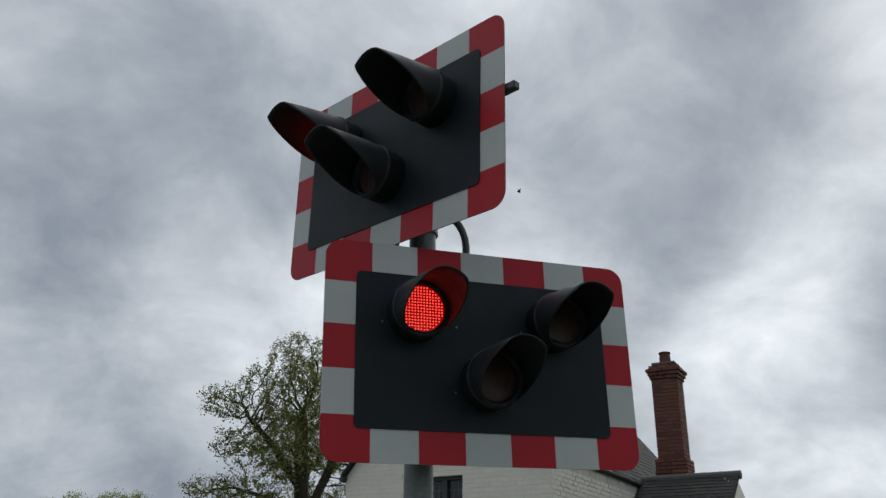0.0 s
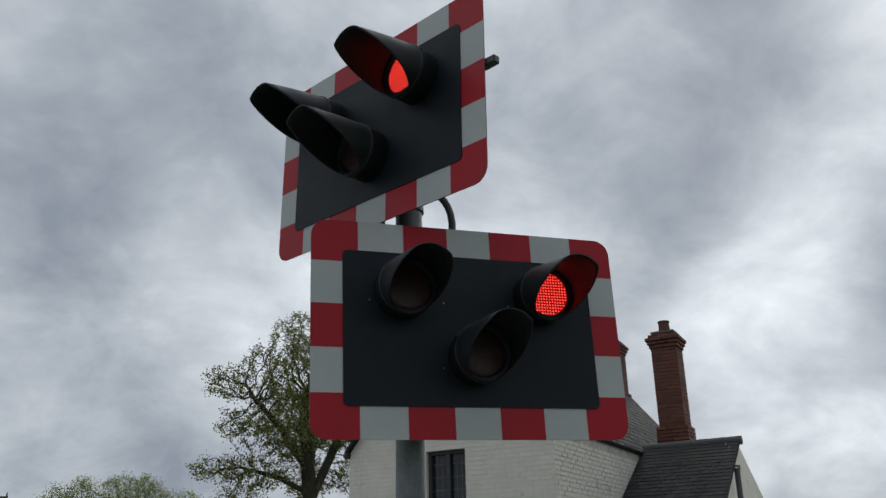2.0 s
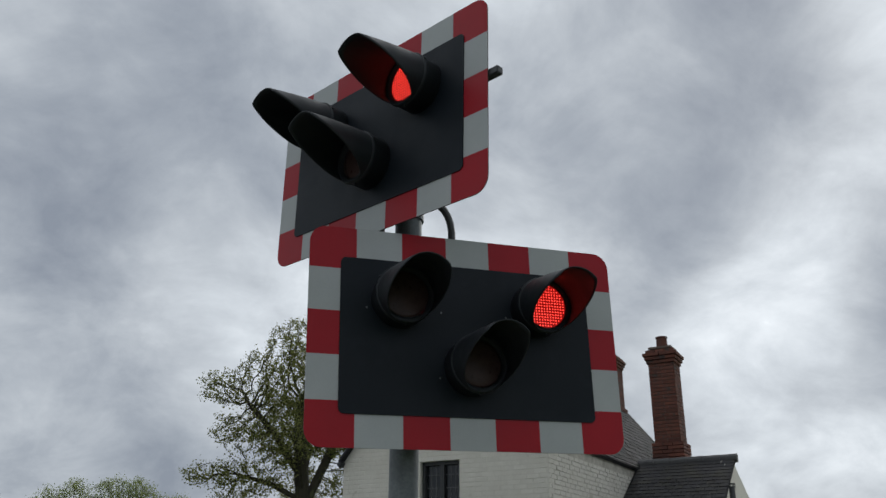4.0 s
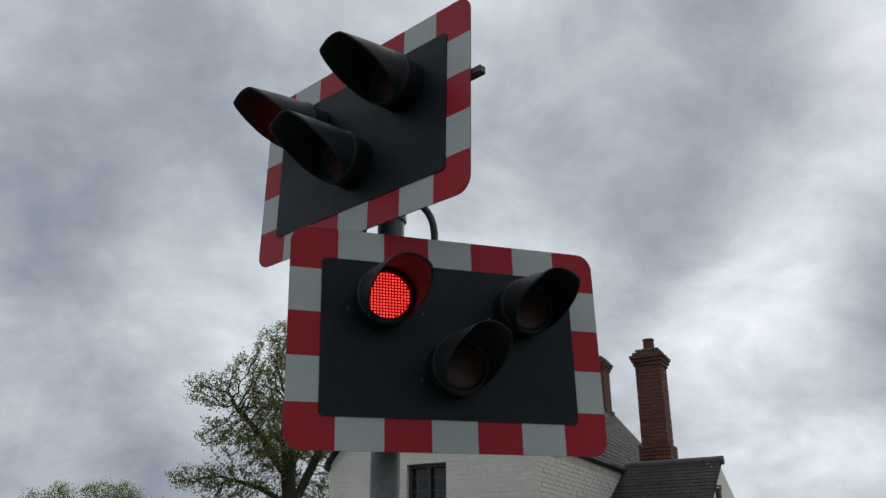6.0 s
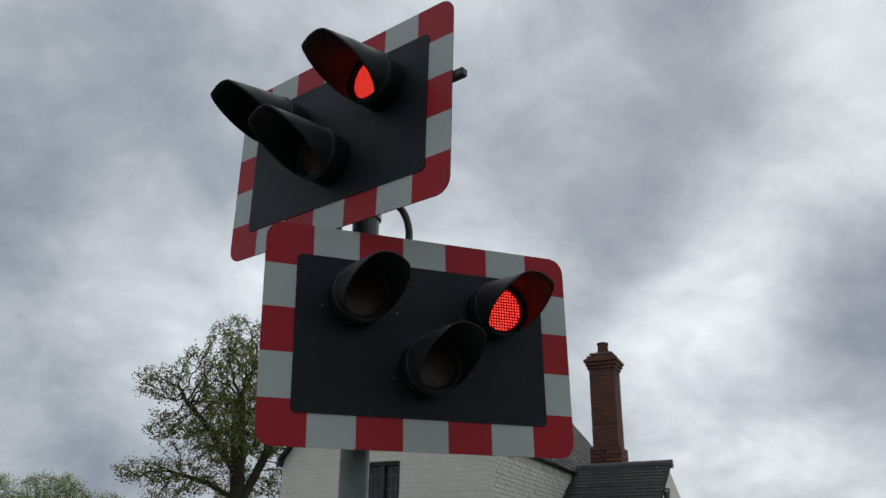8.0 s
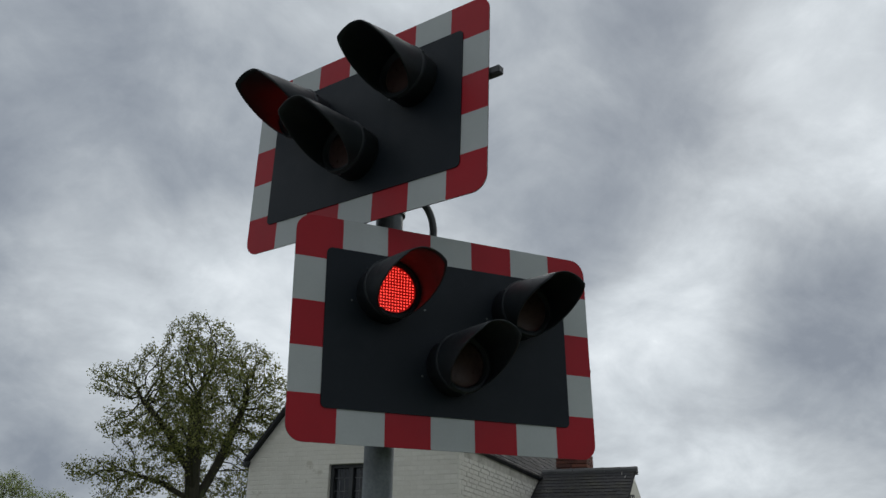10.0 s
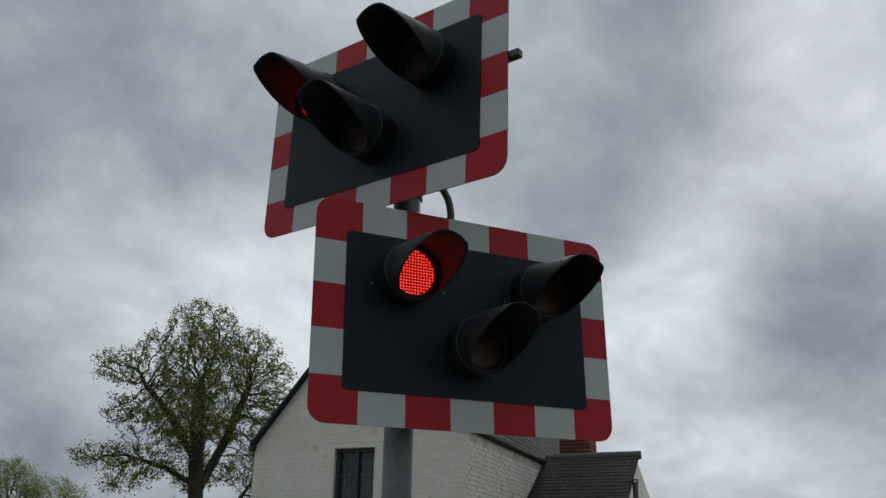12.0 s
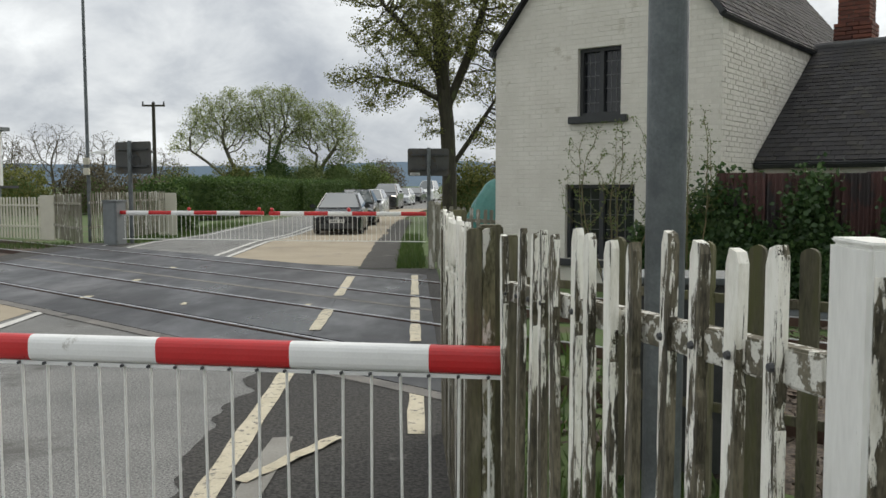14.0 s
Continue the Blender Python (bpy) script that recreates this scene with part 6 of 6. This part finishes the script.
def build_car(x, y, paint, label, width=0.87, roof=1.46, hood=0.92, length=4.2, tall=0.0, lit=False, yaw=0.0, category="car"):
    """A car that faces -y."""
    c = thing("car" if category == "car" else "van", Matrix.Translation((x, y + length / 2, ground_z(y))) @ pose(0, 0, 0, 0, 0, yaw), label, category, "queue of vehicles")
    L2, w, hd = length / 2, width, hood + tall
    bm = B()
    loft(bm, [(-L2, w * 0.80, 0.20, hd - 0.26, 0.10), (-L2 + 0.10, w * 0.93, 0.14, hd - 0.17, 0.10), (-L2 + 0.45, w, 0.13, hd - 0.06, 0.09), (-L2 + 1.05, w, 0.13, hd + 0.02, 0.08),
              (L2 - 0.5, w, 0.13, hd + 0.06, 0.08), (L2 - 0.08, w * 0.95, 0.18, hd + 0.02, 0.10), (L2, w * 0.85, 0.35, hd - 0.1, 0.10)])
    part("body", bm, paint, c, smooth=False)
    zb, zt = hd + 0.0, roof + tall
    f0, f1, r1, r0 = -L2 + 0.9, -L2 + 1.95, L2 - 0.8, L2 - 0.2
    wb, wt = w * 0.92, w * 0.64
    v = dict(a=(-wb, f0, zb), b=(wb, f0, zb), c=(wb, r0, zb), d=(-wb, r0, zb), e=(-wt, f1, zt), f=(wt, f1, zt), g=(wt, r1, zt), h=(-wt, r1, zt))

    def pane(name, keys, push):
        bm = B()
        pts = [Vector(v[k]) for k in keys]
        cen = sum(pts, Vector()) / len(pts)
        outer = [bm.verts.new(cen.lerp(p, 0.9) + Vector(push)) for p in pts]
        inner = [bm.verts.new(cen.lerp(p, 0.9) - Vector(push)) for p in pts]
        bm.faces.new(outer)
        bm.faces.new(inner[::-1])
        for i in range(4):
            bm.faces.new((outer[i], outer[(i + 1) % 4], inner[(i + 1) % 4], inner[i]))
        part(name, bm, M["carglass"], c)
    bm = B()
    vs = {k: bm.verts.new(p) for k, p in v.items()}
    for keys in ("abfe", "bcgf", "cdhg", "daeh", "efgh"):
        bm.faces.new([vs[k] for k in keys])
    bmesh.ops.bevel(bm, geom=list(bm.edges), offset=0.08, segments=3, affect="EDGES")
    part("cabin", bm, paint, c)
    pane("windscreen", "abfe", (0, -0.012, 0.012))
    pane("side_window", "bcgf", (0.012, 0, 0.008))
    pane("side_window", "daeh", (-0.012, 0, 0.008))
    pane("rear_window", "cdhg", (0, 0.012, 0.01))
    for sx in (-1, 1):
        bm = B()
        box(bm, (sx * w * 0.70, -L2 + 0.10, hd - 0.25), (w * 0.36, 0.16, 0.13), pose(0, 0, 0, 0, 0, 0), 0.03)
        part("headlamp", bm, M["headlamp"] if lit else M["headlamp_off"], c, "clear headlamp")
        bm = B()
        box(bm, (sx * (w + 0.10), f0 + 0.35, hd + 0.08), (0.2, 0.09, 0.13), None, 0.03)
        part("mirror", bm, paint, c)
        for yy in (-L2 + 0.8, L2 - 0.8):
            m = Matrix.Translation((sx * (w - 0.10), yy, 0.32))
            wh = share("tyre", TYRE, c, m)
            share("rim", RIM, wh, Matrix())
    bm = B()
    box(bm, (0, -L2 - 0.005, hd - 0.33), (w * 0.9, 0.05, 0.10), None, 0.015)
    part("grille", bm, M["black_wood"], c)
    bm = B()
    box(bm, (0, -L2 - 0.005, 0.30), (w * 1.35, 0.06, 0.18), None, 0.02)
    part("lower_intake", bm, M["black_wood"], c)
    bm = B()
    box(bm, (0, -L2 - 0.035, 0.47), (0.52, 0.012, 0.115), None, 0.003)
    pl = part("number_plate", bm, M["plate_white"], c)
    bm = B()
    for k in range(7):
        if k != 4:
            box(bm, (-0.19 + 0.063 * k, -L2 - 0.043, 0.47), (0.035, 0.004, 0.07))
    part("plate_bars", bm, M["black_wood"], pl)
    bm = B()
    rod(bm, (0, -L2 - 0.03, hd - 0.30), (0, -L2 - 0.04, hd - 0.30), 0.045, n=16)
    part("badge", bm, M["rim"], c)


def build_vehicles():
    build_car(-3.55, 26.7, M["cargrey"], "dark grey hatchback waiting behind the far barrier", 0.85, 1.41, 0.87, 4.2)
    build_car(-3.42, 33.6, M["cargrey"], "dark grey estate car waiting in the queue", 0.87, 1.52, 0.92, 4.5)
    build_car(-3.40, 45.4, M["silver"], "silver saloon waiting in the queue", 0.88, 1.47, 0.9, 4.4, yaw=-3)
    build_car(-2.85, 58.5, M["carblack"], "black off-road car with lit headlamps in the queue", 0.97, 1.62, 0.95, 4.8, 0.22, True, -5)
    build_car(-1.9, 70.6, M["silver"], "silver saloon further back in the queue", 0.88, 1.47, 0.9, 4.4, yaw=-7)
    build_car(-0.8, 80.0, M["cargrey"], "dark hatchback further back in the queue", 0.87, 1.5, 0.92, 4.2, yaw=-9)
    build_car(0.75, 93.0, M["vanwhite"], "white delivery van at the end of the queue", 1.0, 2.15, 1.15, 5.2, 0.1, yaw=-11, category="van")
    # cream coach in the yard
    m = Matrix.Translation(along(-2.3, 12.0)) @ pose(0, 0, 0, 0, 0, RAIL_ANGLE)
    c = thing("coach", m, "old cream coach with a rounded roof parked behind the fence", "coach")
    bm = B()
    st = []
    for x in (0.0, 0.04, 0.12, 0.25, 0.42, 0.62, 7.0):
        top = 2.075 - 0.33 * max(0, 1 - x / 0.62) ** 2
        st.append((x, 1.1 - 0.1 * max(0, 1 - x / 0.5), 0.45, top, 0.12))
    loft(bm, st, 7)
    bm.transform(pose(0, 1.1, 0, 0, 0, -90))
    part("body", bm, M["coach"], c)
    for k in range(8):
        x = 0.79 + 0.77 * k
        bm = B()
        box(bm, (x, -0.006, 1.895), (0.64, 0.012, 0.145), None, 0.004)
        w_ = part("window", bm, M["window"], c)
        bm = B()
        for dx, dz, sx, sz in ((0, 0.085, 0.70, 0.025), (0, -0.085, 0.70, 0.025), (0.335, 0, 0.03, 0.145), (-0.335, 0, 0.03, 0.145)):
            box(bm, (x + dx, -0.012, 1.895 + dz), (sx, 0.024, sz), None, 0.004)
        part("window_frame", bm, M["coach"], w_)
    bm = B()
    box(bm, (3.75, -0.02, 2.01), (6.5, 0.05, 0.02), None, 0.006)
    part("rain_strip", bm, M["coach"], c)
    bm = B()
    box(bm, (3.5, -0.012, 1.77), (6.9, 0.03, 0.02), None, 0.006)
    part("waist_strip", bm, M["coach"], c)
    for x in (1.6, 5.6):
        wh = share("tyre", TYRE, c, Matrix.Translation((x, 0.2, 0.32)) @ pose(0, 0, 0, 0, 0, 90))
        share("rim", RIM, wh, Matrix())


# ---------------------------------------------------------------- yard, street furniture
def build_yard():
    # rusty corrugated fence
    start, end_, e = -4.0, 14.0, 8.75
    f = thing("corrugated_fence", Matrix.Translation(along(0, e)) @ pose(0, 0, 0, 0, 0, RAIL_ANGLE), "rusty brown corrugated iron fence overgrown with ivy", "fence")
    rng = random.Random(44)
    s = start
    while s < end_:
        wd = 0.66
        bm = B()
        n = 66
        rows = []
        h = 1.74 + rng.uniform(-0.025, 0.025)
        for k in range(n + 1):
            x = wd * k / n
            yy = 0.020 * math.sin(math.tau * x / 0.0943)
            rows.append([bm.verts.new((x, yy + o, z)) for o in (0, 0.0015) for z in (0, h)])
        for a, b in zip(rows, rows[1:]):
            bm.faces.new((a[0], b[0], b[1], a[1]))
            bm.faces.new((a[2], a[3], b[3], b[2]))
            bm.faces.new((a[1], b[1], b[3], a[3]))
        part("sheet", bm, M["sheet"], f, m=Matrix.Translation((s, rng.uniform(-0.012, 0.012), -0.06)) @ pose(0, 0, 0, rng.uniform(-1.2, 1.2), rng.uniform(-0.7, 0.7), 0))
        s += wd - 0.04
    for z in (0.5, 1.42):
        bm = B()
        box(bm, ((start + end_) / 2, 0.095, z), (end_ - start, 0.05, 0.07), None, 0.006)
        part("fence_rail", bm, M["timber"], f)
    # grey location cabinet behind the picket fence
    c = thing("equipment_cabinet", pose(0.5, 2.3, 0, 0, 0, -12), "dark grey metal railway cabinet with a pale lid behind the fence", "cabinet")
    for name, ctr, sz, mt in (("body", (0, 0, 0.5), (0.82, 0.4, 1.0), "darkmetal"), ("lid", (0, 0, 1.02), (0.88, 0.46, 0.035), "galv"), ("door", (0, -0.205, 0.5), (0.56, 0.012, 0.85), "darkmetal")):
        bm = B()
        box(bm, ctr, sz, None, 0.006)
        part(name, bm, M[mt], c)
    c = thing("concrete_post", Matrix.Translation(along(-0.78, 7.85)), "small grey concrete marker post in the ivy", "post")
    bm = B()
    box(bm, (0, 0, 0.36), (0.16, 0.14, 0.72), None, 0.02)
    box(bm, (0, 0, 0.75), (0.2, 0.18, 0.06), None, 0.015)
    part("shaft", bm, M["sleeper"], c)
    # concrete cable trough beside the far track
    c = thing("cable_trough", Matrix.Translation(along(0, 8.05)) @ pose(0, 0, 0, 0, 0, RAIL_ANGLE), "grey concrete cable trough beside the far track", "cable trough", kind="structure")
    for k in range(14):
        bm = B()
        box(bm, (0, 0, -0.02), (0.985, 0.24, 0.15), None, 0.008)
        box(bm, (0, 0, 0.065), (0.975, 0.27, 0.035), None, 0.008)
        part("trough_section", bm, M["greymetal"], c, m=Matrix.Translation((-4.6 + k, 0, 0)))
    # tarpaulin heap
    c = thing("tarpaulin_heap", pose(0.62, 14.2, -0.05, 0, 0, 15), "green tarpaulin draped over a heap by the house", "tarpaulin")
    bm = B()
    bmesh.ops.create_icosphere(bm, subdivisions=5, radius=1.0)
    for v in bm.verts:
        d = v.co.copy()
        fold = 0.16 * abs(noise.noise(Vector((d.x * 3.2, d.y * 3.2, d.z * 1.2)))) + 0.05 * noise.noise(Vector((d.x * 8, d.y * 8, d.z * 3))) + 0.04 * math.sin(7 * math.atan2(d.y, d.x) + 3 * d.z)
        r = 1.0 + fold
        z = max(d.z, -0.25) + 0.25
        v.co = Vector((d.x * 0.66 * r * (1.15 - 0.35 * z), d.y * 0.6 * r * (1.15 - 0.35 * z), z * 1.36))
    part("sheet", bm, M["tarp"], c, smooth=True)


def build_street():
    # far signals seen from behind
    for (x, y, z, yaw, tilt, tag) in ((-0.50, 24.5, 1.82, 184, 0, True), (-8.42, 20.95, 1.85, 152, 0, False)):
        m = pose(x, y, z, 0, tilt, yaw)
        build_signal(m, "grey back of a crossing signal board facing the far road", False)
        back = m.to_3x3() @ Vector((0, 1, 0))
        px, py = x + back.x * 0.12, y + back.y * 0.12
        p = thing("signal_post", Matrix.Translation((px, py, ground_z(y))), "grey steel post behind a far signal board", "post")
        bm = B()
        rod(bm, (0, 0, 0), (0, 0, z + 0.87 - ground_z(y)), 0.057, n=16)
        part("pole", bm, M["galv"], p)
        for zz in (0.2, 0.65):
            bm = B()
            box(bm, (0, 0.035, zz), (1.1, 0.04, 0.045), Matrix.Translation((-px, -py, -ground_z(y))) @ m, 0.004)
            part("bracket_bar", bm, M["darkmetal"], p)
        bm = B()
        for k in range(16):
            a0, a1 = math.tau * k / 16, math.tau * (k + 1) / 16
            rod(bm, (0.16 + 0.11 * math.cos(a0), -0.03, z + 0.33 + 0.15 * math.sin(a0)), (0.16 + 0.11 * math.cos(a1), -0.03, z + 0.33 + 0.15 * math.sin(a1)), 0.013, n=6)
        part("cable_loop", bm, M["darkmetal"], p)
        if tag:
            bm = B()
            box(bm, (0.42, 0.008, 0.06), (0.30, 0.006, 0.08), Matrix.Translation((-px, -py, -ground_z(y))) @ m)
            pl = part("label_plate", bm, M["plate_white"], p, "small white label plate with plain bars")
            bm = B()
            box(bm, (0.42, 0.013, 0.06), (0.22, 0.004, 0.03), Matrix.Translation((-px, -py, -ground_z(y))) @ m)
            part("label_bar", bm, M["black_wood"], pl)
    # tall lamp post
    p = thing("lamp_post", pose(-10.45, 23.2, 0), "tall grey lamp post with two flat floodlights", "lamp post")
    bm = B()
    rod(bm, (0, 0, -0.1), (0, 0, 7.1), 0.058, 0.042, 14)
    part("pole", bm, M["galv"], p)
    for sx in (-1, 1):
        bm = B()
        box(bm, (sx * 0.2, -0.05, 7.16), (0.34, 0.42, 0.09), pose(0, 0, 0, 0, 0, 0), 0.02)
        rod(bm, (0, 0, 7.06), (sx * 0.2, 0, 7.12), 0.025, n=8)
        part("floodlight", bm, M["darkmetal"], p)
    for z in (1.95, 2.25):
        bm = B()
        box(bm, (0.0, -0.12, z), (0.16, 0.16, 0.2), None, 0.02)
        part("camera_box", bm, M["coach"], p)
    bm = B()
    rod(bm, (0, 0, 2.5), (0.5, -0.1, 2.5), 0.02, n=8)
    box(bm, (0.45, -0.1, 2.5), (0.35, 0.1, 0.08), None, 0.01)
    part("arm", bm, M["boom_white"], p)
    # wooden power pole and its wires
    p = thing("power_pole", pose(-18.0, 55.2, -0.1), "brown wooden power pole with a cross arm", "power pole")
    bm = B()
    rod(bm, (0, 0, -0.1), (0, 0, 7.1), 0.14, 0.11, 12)
    part("pole", bm, M["bark"], p)
    bm = B()
    box(bm, (0, 0, 6.9), (1.5, 0.1, 0.12), None, 0.01)
    part("cross_arm", bm, M["bark"], p)
    for x in (-0.68, 0, 0.68):
        bm = B()
        lathe(bm, [(0.0, 6.95), (0.05, 6.95), (0.06, 7.05), (0.04, 7.1), (0.05, 7.16), (0.0, 7.2)], 10, Matrix.Translation((x, 0, 0.0)))
        part("insulator", bm, M["darkmetal"], p)
    # white cabin landing by the far track
    p = thing("track_cabin", pose(-16.75, 28.6, 0, 0, 0, -20), "white railway cabin with a railed landing and steps", "cabin")
    for name, ctr, sz, mt in (("wall", (-1.2, 0.6, 2.55), (2.6, 2.0, 2.0), "boom_white"), ("roof", (-1.2, 0.6, 3.62), (3.0, 2.4, 0.14), "greymetal"), ("base", (-1.2, 0.6, 0.75), (2.5, 1.9, 1.5), "greymetal"), ("landing", (0.75, 0.3, 1.5), (1.3, 1.4, 0.1), "darkmetal")):
        bm = B()
        box(bm, ctr, sz, None, 0.01)
        part(name, bm, M[mt], p)
    for z in (1.95, 2.4):
        bm = B()
        rod(bm, (0.1, -0.4, z), (1.35, -0.4, z), 0.03, n=8)
        part("hand_rail", bm, M["boom_white"], p)
    for x, mt in ((0.15, "boom_white"), (1.35, "darkmetal")):
        bm = B()
        box(bm, (x, -0.4, 1.95), (0.08, 0.08, 1.0), None, 0.006)
        part("rail_post", bm, M[mt], p)
    for k in range(7):
        bm = B()
        box(bm, (0.35, -0.55 - 0.22 * k, 1.4 - 0.2 * k), (0.8, 0.24, 0.04), None, 0.005)
        part("step", bm, M["greymetal"], p)
    for x in (-0.06, 0.76):
        bm = B()
        rod(bm, (x, -0.45, 1.45), (x, -2.05, 0.0), 0.05, n=6)
        part("stringer", bm, M["boom_white"], p)


build_vehicles()
build_yard()
build_street()



def build_insect():
    """A small fly that crosses close before the camera at the start."""
    f = thing("flying_insect", pose(-0.05, -1.0, 2.2), "small dark fly in flight before the signals", "insect")
    bm = B()
    bmesh.ops.create_uvsphere(bm, u_segments=10, v_segments=6, radius=1.0, matrix=Matrix.Diagonal((0.0035, 0.0075, 0.0035, 1)))
    part("body", bm, M["hood"], f)
    for sx in (-1, 1):
        bm = B()
        prism(bm, [(0, -0.002), (sx * 0.006, -0.004), (sx * 0.010, 0.001), (sx * 0.007, 0.004), (0, 0.002)], 0.0, 0.0004, Matrix.Translation((0, 0, 0.003)) @ pose(0, 0, 0, 0, -sx * 35, 0))
        part("wing", bm, M["galv"], f)
    return f


INSECT = build_insect()


# ---------------------------------------------------------------- motion
def motions():
    walk(INSECT, [(t, pose(x, y, z, 10, 15, rz)) for t, x, y, z, rz in FLIGHT])
    end = round(14.0 * FPS)
    for disc, side, base in FLASHERS:
        shown, hidden = 0.0, 179.0
        state = side == "left"
        rows = [(0.0, base @ pose(0, 0, 0, 0, 0, shown if state else hidden))]
        k = 0
        while True:
            f = round((FIRST_CHANGE + HALF_PERIOD * k) * FPS) + (1 if k == 18 else 0)
            if f + 1 >= end:
                break
            a, b = (shown, hidden) if state else (hidden, shown)
            for df, ang in ((-1, a), (0, (a + b) / 2), (1, b)):
                rows.append(((f + df) / FPS, base @ pose(0, 0, 0, 0, 0, ang)))
            state = not state
            k += 1
        rows.append((14.0, base @ pose(0, 0, 0, 0, 0, shown if state else hidden)))
        walk(disc, rows)


motions()
